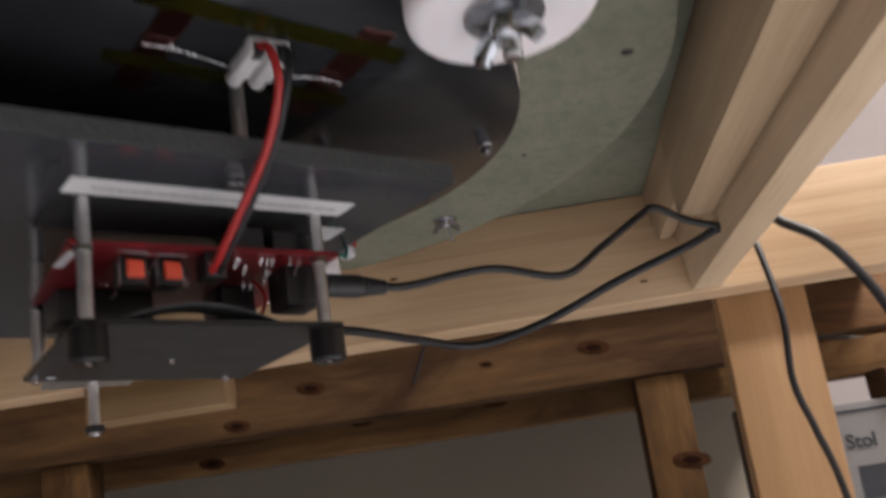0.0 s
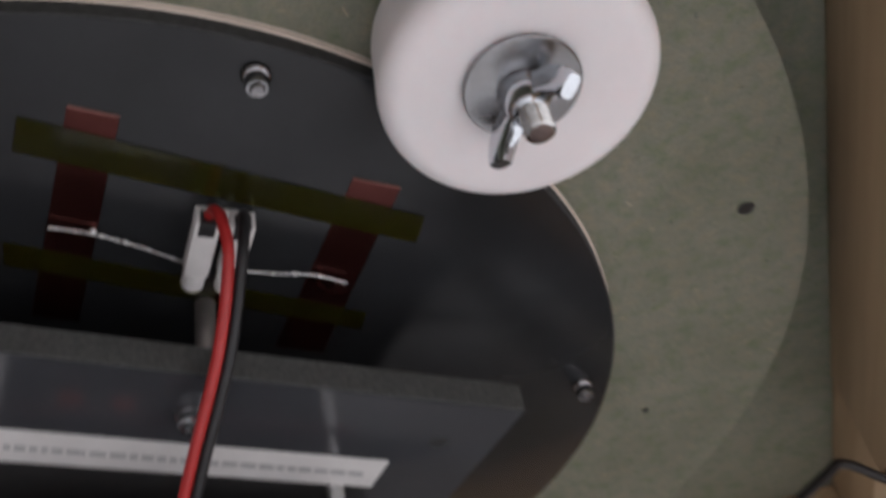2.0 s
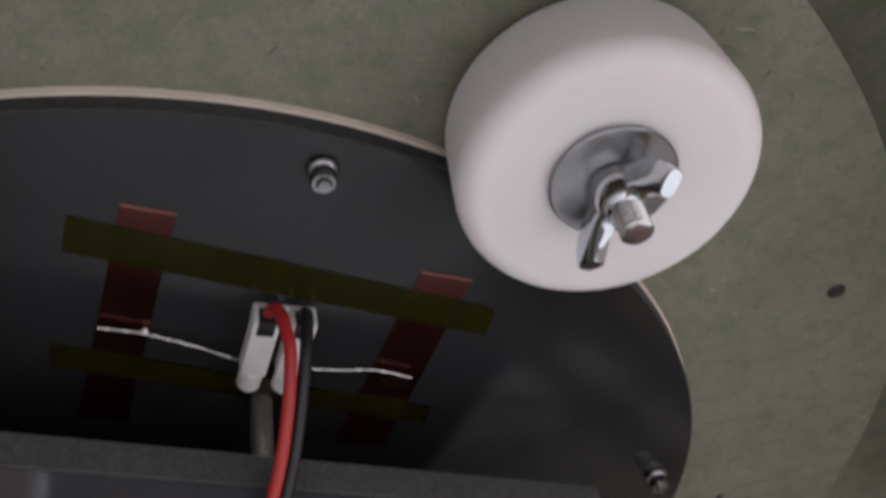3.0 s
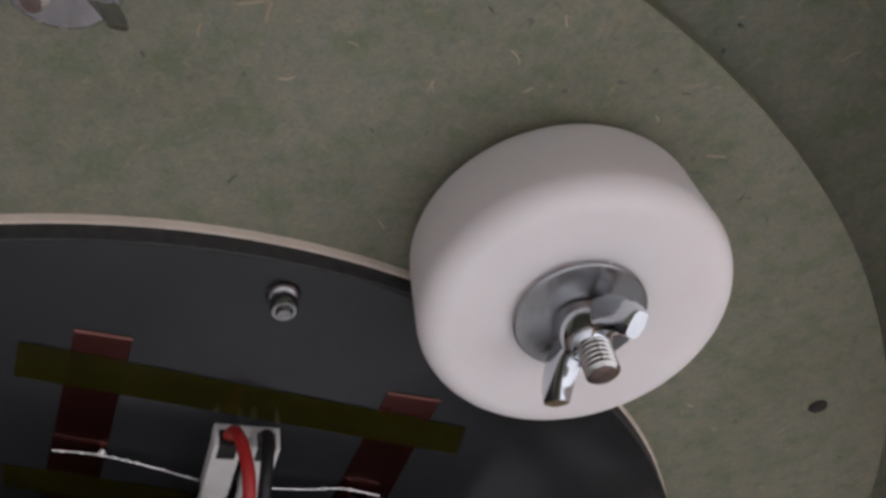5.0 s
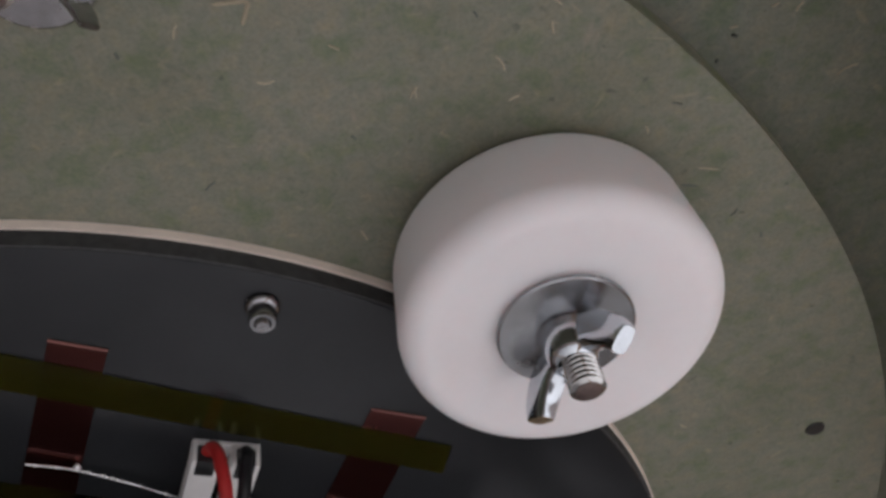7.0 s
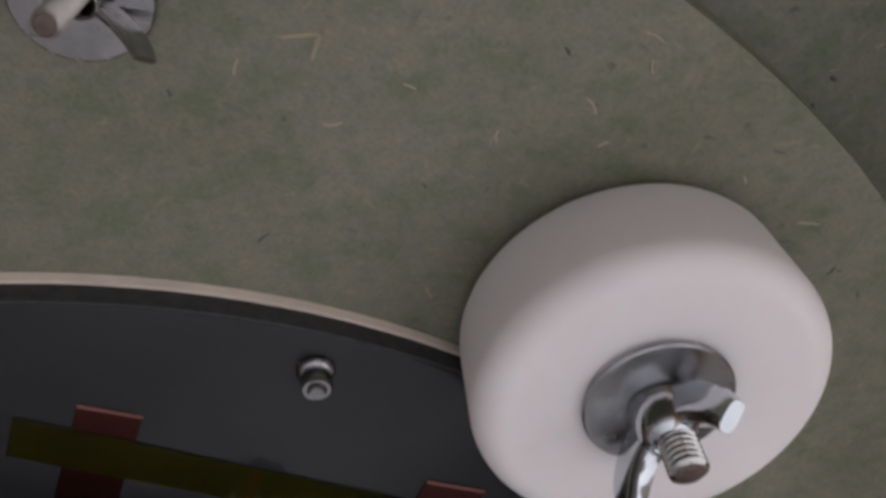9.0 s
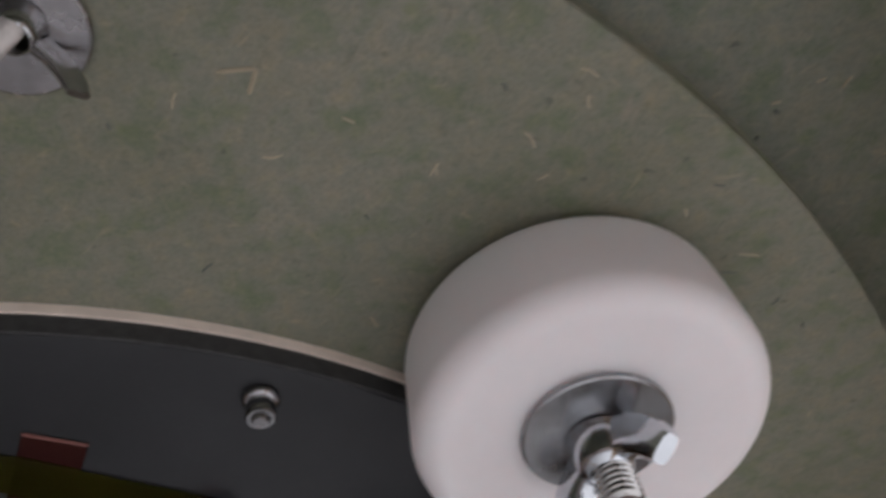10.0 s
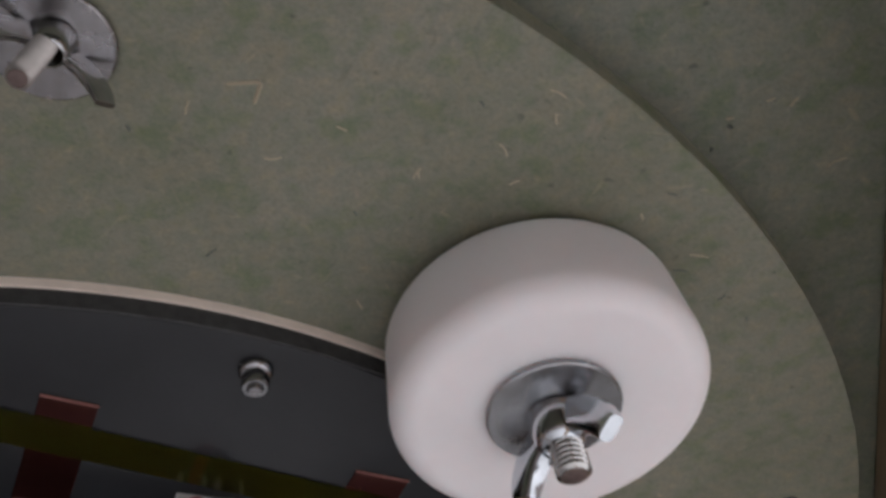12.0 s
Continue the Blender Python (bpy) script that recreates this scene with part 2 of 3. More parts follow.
# White card darkened in colour, offsetting lamp light too strong on it.
M_CARTON = plain("dimmed_carton", (0.155, 0.148, 0.145), 0.6, 0, 0.04, 20)
M_GLOW = bpy.data.materials.new("lamp_glow")
M_GLOW.use_nodes = True
M_GLOW.node_tree.nodes["Principled BSDF"].inputs["Emission Color"].default_value = (1.02, 0.95, 0.90, 1)
M_GLOW.node_tree.nodes["Principled BSDF"].inputs["Emission Strength"].default_value = 4


# ---- mesh helpers ----
def box(bm, x0, x1, y0, y1, z0, z1, bev=0.0, m=None):
    r = bmesh.ops.create_cube(bm, size=1)
    vs = r["verts"]
    bmesh.ops.scale(bm, vec=(x1 - x0, y1 - y0, z1 - z0), verts=vs)
    bmesh.ops.translate(bm, vec=((x0 + x1) / 2, (y0 + y1) / 2, (z0 + z1) / 2), verts=vs)
    if bev:
        es = list({e for v in vs for e in v.link_edges})
        out = bmesh.ops.bevel(bm, geom=es, offset=bev, segments=2, profile=0.5, affect="EDGES")
        vs = list({v for f in out["faces"] for v in f.verts} | {v for v in vs if v.is_valid})
    if m is not None:
        bmesh.ops.transform(bm, matrix=m, verts=vs)
    return vs


def lathe(bm, profile, seg=64, c=(0, 0), closed=False):
    """Turns (radius, z) pairs round a vertical axis at c."""
    rings = []
    for r, z in profile:
        if r < 1e-6:
            rings.append([bm.verts.new((c[0], c[1], z))])
        else:
            rings.append([bm.verts.new((c[0] + r * math.cos(2 * math.pi * k / seg), c[1] + r * math.sin(2 * math.pi * k / seg), z)) for k in range(seg)])
    pairs = list(zip(rings, rings[1:])) + ([(rings[-1], rings[0])] if closed else [])
    for a, b in pairs:
        for k in range(seg):
            vs = [a[k % len(a)], a[(k + 1) % len(a)], b[(k + 1) % len(b)], b[k % len(b)]]
            vs = list(dict.fromkeys(vs))
            if len(vs) > 2:
                bm.faces.new(vs)


def spline(pts, n=8):
    """Smooth way through points (Catmull-Rom)."""
    P = [Vector(p) for p in pts]
    P = [2 * P[0] - P[1]] + P + [2 * P[-1] - P[-2]]
    out = []
    for i in range(1, len(P) - 2):
        for k in range(n):
            t = k / n
            a, b, c, d = P[i - 1:i + 3]
            out.append(0.5 * (2 * b + (c - a) * t + (2 * a - 5 * b + 4 * c - d) * t * t + (3 * b - a - 3 * c + d) * t ** 3))
    return out + [P[-2]]


def tube(bm, pts, r, seg=12, cap=True):
    """A round tube along points; r is a number or one radius a point."""
    n = len(pts)
    pts = [Vector(p) for p in pts]
    rs = r if isinstance(r, (list, tuple)) else [r] * n
    rings, up = [], None
    for i, p in enumerate(pts):
        d = (pts[min(i + 1, n - 1)] - pts[max(i - 1, 0)]).normalized()
        if up is None:
            up = d.orthogonal().normalized()
        up = (up - d * up.dot(d)).normalized()
        s = d.cross(up)
        rings.append([bm.verts.new(p + rs[i] * (math.cos(2 * math.pi * k / seg) * up + math.sin(2 * math.pi * k / seg) * s)) for k in range(seg)])
    for a, b in zip(rings, rings[1:]):
        for k in range(seg):
            bm.faces.new((a[k], a[(k + 1) % seg], b[(k + 1) % seg], b[k]))
    if cap:
        bm.faces.new(rings[0][::-1])
        bm.faces.new(rings[-1])


def prism(bm, outline, z0, z1):
    """A flat piece with a closed outline between two heights."""
    lo = [bm.verts.new((x, y, z0)) for x, y in outline]
    hi = [bm.verts.new((x, y, z1)) for x, y in outline]
    n = len(lo)
    bm.faces.new(lo[::-1])
    bm.faces.new(hi)
    for k in range(n):
        bm.faces.new((lo[k], lo[(k + 1) % n], hi[(k + 1) % n], hi[k]))


def part(name, bm, material, parent=None, label="", smooth=35):
    """Links a bmesh as one mesh object, under a thing or on its own."""
    bmesh.ops.recalc_face_normals(bm, faces=bm.faces)
    me = bpy.data.meshes.new(name)
    bm.to_mesh(me)
    bm.free()
    me.materials.append(material)
    if smooth:
        me.shade_smooth()
        me.set_sharp_from_angle(angle=radians(smooth))
    ob = new(name, me)
    if parent is not None:
        ob.parent = parent
    if label:
        tagged(ob, label)
    return ob


def thing(name, m, label, category, group="", kind=""):
    ob = new(name)
    ob.empty_display_size = 0.01
    ob.matrix_world = m
    return tagged(ob, label, category, group, kind)


def block(name, material, x0, x1, y0, y1, z0, z1, bev=0.0, parent=None, label="", m=None):
    bm = bmesh.new()
    box(bm, x0, x1, y0, y1, z0, z1, bev, m)
    return part(name, bm, material, parent, label)


def structure(ob, label, category="structure"):
    return tagged(ob, label, category, kind="structure")


# ---- the room ----
structure(block("floor", M_FLOOR, X0, X1, Y0, Y1, FLOOR - 0.1, FLOOR), "pale bluish grey room floor", "floor")
structure(block("ceiling", M_WALL, X0, X1, Y0, Y1, CEIL, CEIL + 0.1), "plain white ceiling of the room", "ceiling")
structure(block("wall_north", M_WALL, X0, X1, Y1, Y1 + 0.1, FLOOR, CEIL), "pale pinkish plaster wall behind the benches", "wall")
structure(block("wall_south", M_WALL, X0, X1, Y0 - 0.1, Y0, FLOOR, CEIL), "plain pale plaster wall", "wall")
structure(block("wall_west", M_WALL, X0 - 0.1, X0, Y0 - 0.1, Y1 + 0.1, FLOOR, CEIL), "plain pale plaster wall", "wall")
structure(block("wall_east", M_WALL, X1, X1 + 0.1, Y0 - 0.1, Y1 + 0.1, FLOOR, CEIL), "plain pale pinkish plaster wall", "wall")
# Fixtures for the two added lamps, out of view.
for lx, ly, watts in LAMPS:
    lamp = thing("ceiling_lamp", pose(lx, ly, CEIL), "square white ceiling lamp, added out of view", "lamp", "ceiling lamps")
    block("housing", M_WHITEPL, -0.3, 0.3, -0.3, 0.3, -0.04, 0, 0.005, lamp)
    block("diffuser", M_GLOW, -0.26, 0.26, -0.26, 0.26, -0.052, -0.04, 0.004, lamp, "glowing white diffuser")

# ---- the bench: green board on a pine frame ----
TOP = 0.018
bench = thing("workbench", pose(0, 0, 0), "pine-framed workbench with a green fibreboard top", "workbench")
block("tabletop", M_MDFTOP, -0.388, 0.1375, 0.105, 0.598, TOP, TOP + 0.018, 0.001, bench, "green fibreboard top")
block("far_rail", M_PINE_X, -0.75, 0.62, 0.571, 0.598, -0.0455, TOP - 0.0003, 0.0012, bench, "pale planed pine rail")

def long_piece(name, material, section, y0, y1, label=""):
    """A timber along y; its section is a list of corners (x at y = 0, z, change of x along y)."""
    bm = bmesh.new()
    ends = [[bm.verts.new((x + slope * y, y, z)) for x, z, slope in section] for y in (y0, y1)]
    n = len(section)
    bm.faces.new(ends[0])
    bm.faces.new(ends[1][::-1])
    for k in range(n):
        bm.faces.new((ends[0][k], ends[1][k], ends[1][(k + 1) % n], ends[0][(k + 1) % n]))
    bmesh.ops.bevel(bm, geom=list(bm.edges), offset=0.0009, segments=2, profile=0.5, affect="EDGES")
    return part(name, bm, material, bench, label)


UNDER, SKEW = TOP - 0.0005, -0.0236
long_piece("side_rail", M_PINE_Y, [(0.1160, UNDER, SKEW), (0.1223, -0.0440, SKEW), (0.1395, -0.0440, SKEW), (0.1395, UNDER, SKEW)], 0.1235, 0.5705, "pale planed pine rail")
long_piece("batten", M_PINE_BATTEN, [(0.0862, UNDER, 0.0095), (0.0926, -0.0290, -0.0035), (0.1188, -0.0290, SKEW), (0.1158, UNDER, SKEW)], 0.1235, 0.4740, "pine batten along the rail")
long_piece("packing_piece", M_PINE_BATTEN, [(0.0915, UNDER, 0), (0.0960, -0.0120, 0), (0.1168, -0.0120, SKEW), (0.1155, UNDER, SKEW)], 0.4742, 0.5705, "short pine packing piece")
block("side_rail", M_PINE_Y, -0.388, -0.370, 0.1235, 0.5705, -0.0385, TOP - 0.0005, 0.0012, bench)
# Unseen rail added by symmetry; shades this corner and keeps reflections neutral.
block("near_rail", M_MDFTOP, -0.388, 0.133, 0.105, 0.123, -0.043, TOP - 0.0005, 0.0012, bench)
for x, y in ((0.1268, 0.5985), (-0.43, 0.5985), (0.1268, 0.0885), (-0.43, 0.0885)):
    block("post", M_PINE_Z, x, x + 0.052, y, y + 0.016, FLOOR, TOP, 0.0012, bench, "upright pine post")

for x, z, r in ((-0.060, -0.010, 0.0016), (0.083, -0.0345, 0.0014), (0.240, 0.004, 0.002)):
    bm = bmesh.new()
    lathe(bm, [(0, 0), (r, 0), (r * 0.9, 0.0002), (0, 0.0003)], 14)
    part("knot", bm, M_SPECK, bench, "small brown knot").matrix_local = pose(x, 0.5709, z, 90) @ Matrix.Diagonal((1.6, 0.6, 1, 1))

# ---- turntable under the board ----
SC, SR, THICK = (-0.1632, 0.3443), 0.2409, 0.0055
green = thing("turntable_disc", pose(SC[0], SC[1], 0), "large round green fibreboard disc under the bench top", "disc")


def trimmed(bm):
    """Cuts the disc flat where the two long rails stand."""
    for v in bm.verts:
        v.co.y = min(max(v.co.y, 0.1240 - SC[1]), 0.5700 - SC[1])


bm = bmesh.new()
lathe(bm, [(0, 0), (SR, 0), (SR, 0.0003), (SR - 0.0006, 0.0004), (SR - 0.0006, THICK), (0, THICK)], 200)
trimmed(bm)
part("face", bm, M_MDF, green)
bm = bmesh.new()
lathe(bm, [(SR - 0.0005, 0.0005), (SR, 0.0004), (SR + 0.0001, THICK), (SR - 0.0005, THICK)], 200, closed=True)
trimmed(bm)
# Rim brightness is put into this edge's colour.
part("cut_edge", bm, M_MDFEDGE, green, "cut edge, coloured lighter for the light it catches")
bm = bmesh.new()
lathe(bm, [(0, THICK + 0.0001), (0.0600, THICK + 0.0001), (0.0600, TOP - 0.0003), (0, TOP - 0.0003)], 64)
part("bearing", bm, M_ZINC, green, "flat turntable bearing")

DC, DR = (-0.1309, 0.3499), 0.150
disc = thing("grey_disc", pose(DC[0], DC[1], 0), "round dark grey board with a cream plywood edge", "disc")
bm = bmesh.new()
lathe(bm, [(0, -0.0021), (DR + 0.0006, -0.0021), (DR + 0.0006, -0.0001), (0, -0.0001)], 160)
part("plywood_layer", bm, M_CREAM, disc, "cream plywood edge")
bm = bmesh.new()
lathe(bm, [(0, -0.0065), (DR - 0.0006, -0.0065), (DR - 0.0002, -0.0063), (DR - 0.0004, -0.0022), (0, -0.0022)], 160)
part("facing", bm, M_GLOSS, disc, "smooth dark grey facing")
bm = bmesh.new()
lathe(bm, [(DR - 0.0003, -0.0062), (DR + 0.0002, -0.0060), (DR + 0.0002, -0.0023), (DR - 0.0003, -0.0023)], 160, closed=True)
part("sawn_side", bm, M_SIDE, disc, "matt dark grey sawn side")

# local frame of what is mounted on the grey disc: u along its plates, v away
TURN_E = 40.6
E0 = pose(DC[0], DC[1], 0, 0, 0, TURN_E)


def at(u, v, z=0.0):
    return E0 @ Vector((u, v, z))


# ---- roller ----
WC = (0.0132, 0.2530)
roller = thing("roller", pose(WC[0], WC[1], 0), "thick white nylon roller bolted under the green disc", "roller")
LEAN = pose(-0.0006, 0.0032, 0, -3.4, -2.0, 0)
bm = bmesh.new()
prof = [(0.004, -0.0243)]
for k in range(13):
    a = math.pi / 2 * k / 12
    prof.append((0.0285 - 0.0048 + 0.0048 * math.sin(a), -0.0243 + 0.0048 - 0.0048 * math.cos(a)))
for k in range(7):
    a = math.pi / 2 * k / 6
    prof.append((0.0277 - 0.0025 + 0.0025 * math.cos(a), -0.0029 - 0.0025 + 0.0025 * math.sin(a)))
prof += [(0.004, -0.0029)]
lathe(bm, prof, 96, closed=True)
part("wheel", bm, M_NYLON, roller).matrix_local = LEAN

# its twin at the far rim of the grey disc
twin = copy_thing(roller, pose(-0.1100, 0.5115, 0.0010, 0, 0, 70))
twin.children[0].matrix_local = Matrix()

bm = bmesh.new()
lathe(bm, [(0.0032, -0.0244), (0.0115, -0.0244), (0.0118, -0.0247), (0.0118, -0.0255), (0.0115, -0.0258), (0.0032, -0.0258)], 64, (-0.0001, -0.0023), closed=True)
part("washer", bm, M_WASHER, roller, "zinc-plated washer").matrix_local = LEAN


def bolt(name, parent, length, z_end, r=0.003, pitch=0.001, material=None):
    """A threaded bolt end, hanging down to z_end."""
    bm = bmesh.new()
    prof = [(0, z_end), (r * 0.75, z_end), (r * 0.86, z_end + 0.0003)]
    z = z_end + 0.0005
    while z < z_end + length:
        prof += [(r, z), (r, z + pitch * 0.15), (r * 0.82, z + pitch * 0.5), (r * 0.82, z + pitch * 0.62)]
        z += pitch
    prof.append((0, z))
    lathe(bm, prof, 28)
    shaft = part(name, bm, material or M_BOLT, parent, "threaded steel bolt")
    bm = bmesh.new()
    lathe(bm, [(0, z_end - 0.0002), (r * 0.68, z_end - 0.0002), (r * 0.74, z_end - 0.0001), (0, z_end - 0.0001)], 28)
    part("bolt_end", bm, M_BOLTEND, shaft, "dull reddish cut end")
    return shaft


def wing_nut(parent, z, m, material=None, k=1.0, seat=0.0, thin=1.0, reach=1.0):
    """Hub with two upswept wings; z is its seat, the wings point down."""
    nut_mat = material or M_WING
    bm = bmesh.new()
    lathe(bm, [(r * k, z + h * k) for r, h in ((0.0031, seat), (0.0050, seat), (0.0053, seat - 0.0004), (0.0049, -0.0015), (0.0043, -0.0040), (0.0037, -0.0053), (0.0031, -0.0057))], 32, closed=True)
    hub = part("wing_nut", bm, nut_mat, parent, "zinc-plated wing nut")
    hub.matrix_local = m
    for s in (1, -1):
        bm = bmesh.new()
        pts = [(s * r * k * reach, 0, z - h * k * reach) for r, h in ((0.0036, 0.0018), (0.0066, 0.0034), (0.0091, 0.0060), (0.0107, 0.0091))]
        way = spline(pts, 5)
        rings = []
        for i, p in enumerate(way):
            q = i / (len(way) - 1)
            d = (way[min(i + 1, len(way) - 1)] - way[max(i - 1, 0)]).normalized()
            nrm = Vector((-d.z, 0, d.x))
            w, th = k * (0.0034 - 0.0004 * q - 0.0006 * q ** 4), k * thin * (0.0023 - 0.0003 * q - 0.0005 * q ** 4)
            ring = []
            for j in range(12):
                a = 2 * math.pi * j / 12
                cx, cy = math.cos(a), math.sin(a)
                ring.append(bm.verts.new(p + nrm * w * math.copysign(abs(cx) ** 0.6, cx) + Vector((0, 1, 0)) * th * math.copysign(abs(cy) ** 0.6, cy)))
            rings.append(ring)
        for a, b in zip(rings, rings[1:]):
            for j in range(12):
                bm.faces.new((a[j], a[(j + 1) % 12], b[(j + 1) % 12], b[j]))
        bm.faces.new(rings[0])
        bm.faces.new(rings[-1])
        part("wing", bm, nut_mat, hub)
    return hub


bolt("bolt", roller, 0.027, -0.0380).matrix_local = pose(0, 0, 0, 0, -1.2, 0)
wing_nut(roller, -0.0266, pose(0, 0, 0, 0, 0, -39), seat=0.0012)

tagged(twin, "white nylon roller at the far rim of the grey disc", "roller", "rollers round the grey disc")
tagged(roller, group="rollers round the grey disc")

# second clamp, no roller
clamp = thing("wing_nut_clamp", pose(-0.0399, 0.1738, 0), "large washer and wing nut on a thin bolt", "fastener")
bm = bmesh.new()
lathe(bm, [(0.0022, -0.0003), (0.0086, -0.0003), (0.0090, -0.0006), (0.0090, -0.0014), (0.0087, -0.0017), (0.0022, -0.0017)], 64, (-0.0008, 0.0010), closed=True)
part("washer", bm, M_STEELDULL, clamp, "dull steel washer")
bolt("bolt", clamp, 0.0140, -0.0165, 0.0018, 0.0006, M_STANDOFF).matrix_local = pose(0, 0, 0, -11, 2, 0)
wing_nut(clamp, -0.0018, pose(0, 0, 0, 0, 0, 56), M_CLAMP, 0.66, thin=0.5, reach=1.3)
tagged(clamp, group="wing nut clamps")
far_clamp = copy_thing(clamp, pose(-0.0222, 0.5055, 0, 0, 0, 120) @ Matrix.Scale(0.72, 4))
tagged(far_clamp, "small washer and wing nut by the far rim")

# hole and speck in the green disc
for x, y, r in ((0.0607, 0.3411, 0.0022), (0.0207, 0.4295, 0.0011)):
    bm = bmesh.new()
    lathe(bm, [(0, -0.0004), (r, -0.0004), (r * 1.1, -0.0001), (0, -0.0001)], 20, (x, y))
    tagged(part("screw_hole", bm, M_BLACK), "small dark screw hole in the green disc", "hole")


def fibre(pts, r, material):
    bm = bmesh.new()
    tube(bm, spline(pts, 4), [r * 0.4] + [r] * (4 * (len(pts) - 1) - 1) + [r * 0.4], 6)
    return tagged(part("wood_fibre", bm, material), "single wood fibre pressed into the green board", "fibre", "loose fibres")


fibre([(-0.0207, 0.1891, 0.0001), (-0.0175, 0.1899, 0.0), (-0.0157, 0.1904, 0.0001)], 0.0004, M_FIBRE)
fibre([(-0.0156, 0.1905, 0.0001), (-0.0168, 0.1921, 0.0), (-0.0181, 0.1938, 0.0001)], 0.0004, M_FIBRE)
# place, direction and length of single fibres and specks
PALE = ((-0.0277, 0.1912, -55, 0.0028), (-0.0189, 0.2041, 15, 0.0031), (0.0020, 0.2150, -42, 0.0028), (0.0023, 0.2150, 103, 0.0024), (0.0165, 0.2151, 78, 0.0037), (0.0169, 0.2223, -10, 0.0021), (0.0310, 0.3248, 57, 0.0025),
        (0.0272, 0.2072, 48, 0.0036), (0.0261, 0.2118, 99, 0.0026), (0.0462, 0.2507, 29, 0.0045), (-0.0069, 0.2024, 47, 0.0022), (-0.0159, 0.2403, 83, 0.0029), (0.0369, 0.2375, 88, 0.0020))
PALE_TOP = ((0.0665, 0.2341, -10, 0.0017), (0.0709, 0.2363, -46, 0.0023), (0.0587, 0.2360, 7, 0.0018), (0.0789, 0.2539, -12, 0.0046))
DARK = ((-0.0357, 0.2195, -25, 0.0027), (0.0423, 0.2532, 28, 0.0037), (0.0495, 0.2632, -40, 0.0021), (0.0428, 0.2342, 35, 0.0022), (0.0152, 0.2051, 77, 0.0015), (-0.0375, 0.1917, 89, 0.0013), (0.0541, 0.2714, 84, 0.0017), (-0.0101, 0.2195, 73, 0.0012))
DARK_TOP = ((0.0586, 0.2378, 43, 0.0013), (0.0548, 0.2420, -50, 0.0008))
rnd = random.Random(8)
for marks, z, material, r in ((PALE, 0, M_FIBRE, 0.0002), (PALE_TOP, TOP, M_FIBRE, 0.0003), (DARK, 0, M_DARKFIBRE, 0.00024), (DARK_TOP, TOP, M_DARKFIBRE, 0.0004)):
    for x, y, turn, length in marks:
        dx, dy = math.cos(radians(turn)) * length / 2, math.sin(radians(turn)) * length / 2
        bow = rnd.uniform(-0.25, 0.25)
        fibre([(x - dx, y - dy, z + 0.0001), (x - dy * bow, y + dx * bow, z), (x + dx, y + dy, z + 0.0001)], r, material)


def screw(x, y, z, length, r=0.0017, washer=0.0, metal=None):
    s = thing("machine_screw", pose(x, y, z), "small zinc machine screw and nut under the disc", "screw", "screws through the discs")
    if washer:
        bm = bmesh.new()
        lathe(bm, [(0, -0.0001), (washer, -0.0001), (washer, -0.0009), (0, -0.0009)], 28)
        part("washer", bm, metal or M_STEEL, s)
    bm = bmesh.new()
    dome = [(r * 0.9, -0.0001)] + [(r * (1.3 + 0.85 * math.cos(math.radians(h))), -0.0003 - 0.0016 * math.sin(math.radians(h))) for h in range(0, 91, 15)] + [(r * 0.9, -0.0019)]
    lathe(bm, dome, 28, closed=True)
    part("collar", bm, metal or M_STEELDULL, s)
    bm = bmesh.new()
    a, b = -0.0020, -length * 0.86
    lathe(bm, [(r * 0.95, a), (r * 1.55, a), (r * 1.7, a - 0.0004), (r * 1.7, b + 0.0005), (r * 1.5, b), (r * 1.1, b)], 24, closed=True)
    part("nut", bm, metal or M_WASHER, s)
    bm = bmesh.new()
    lathe(bm, [(0, -0.0002), (r, -0.0002), (r, -length + 0.0005), (r * 0.8, -length), (0, -length)], 20)
    part("shank", bm, metal or M_STEELDULL, s)
    return s


screw(*at(0.0018, -0.1427)[:2], -0.0065, 0.0056, 0.0015)
screw(*at(0.1295, -0.0562)[:2], -0.0065, 0.0056, 0.0015)
# ---- tapes, leads, connector on the grey disc ----
Z_D = -0.0065


def band(name, material, pts, z, label, group):
    """A strip of tape through four corners."""
    bm = bmesh.new()
    prism(bm, pts, z - 0.00015, z)
    ob = part(name, bm, material, None, "", 0)
    ob.matrix_world = E0
    return tagged(ob, label, "tape", group)


RT, YT = "strip of dull red copper tape on the grey disc", "long strip of olive yellow tape on the grey disc"
band("red_tape", M_COPPER, [(-0.0318, -0.1245), (-0.0214, -0.1237), (-0.0180, -0.0560), (-0.0290, -0.0560)], Z_D - 0.0001, RT, "red tapes")
band("red_tape", M_COPPER, [(0.0310, -0.1203), (0.0428, -0.1200), (0.0460, -0.0560), (0.0325, -0.0560)], Z_D - 0.0001, RT, "red tapes")
for tape, u0, u1, v in ((bpy.data.objects["red_tape"], -0.0318, -0.0214, -0.1241), (bpy.data.objects["red_tape.001"], 0.0310, 0.0428, -0.1201)):
    block("lifted_edge", M_TAPEEDGE, u0, u1, v - 0.0005, v - 0.0002, Z_D - 0.0006, Z_D - 0.0002, 0, tape, "pale lifted tape end")
band("yellow_tape", M_YELLOW, [(-0.0406, -0.1192), (0.0520, -0.1130), (0.0536, -0.1038), (-0.0402, -0.1096)], Z_D - 0.0004, YT, "yellow tapes")
band("yellow_tape", M_YELLOW, [(-0.0385, -0.0814), (0.0514, -0.0753), (0.0525, -0.0682), (-0.0374, -0.0737)], Z_D - 0.0004, YT, "yellow tapes")

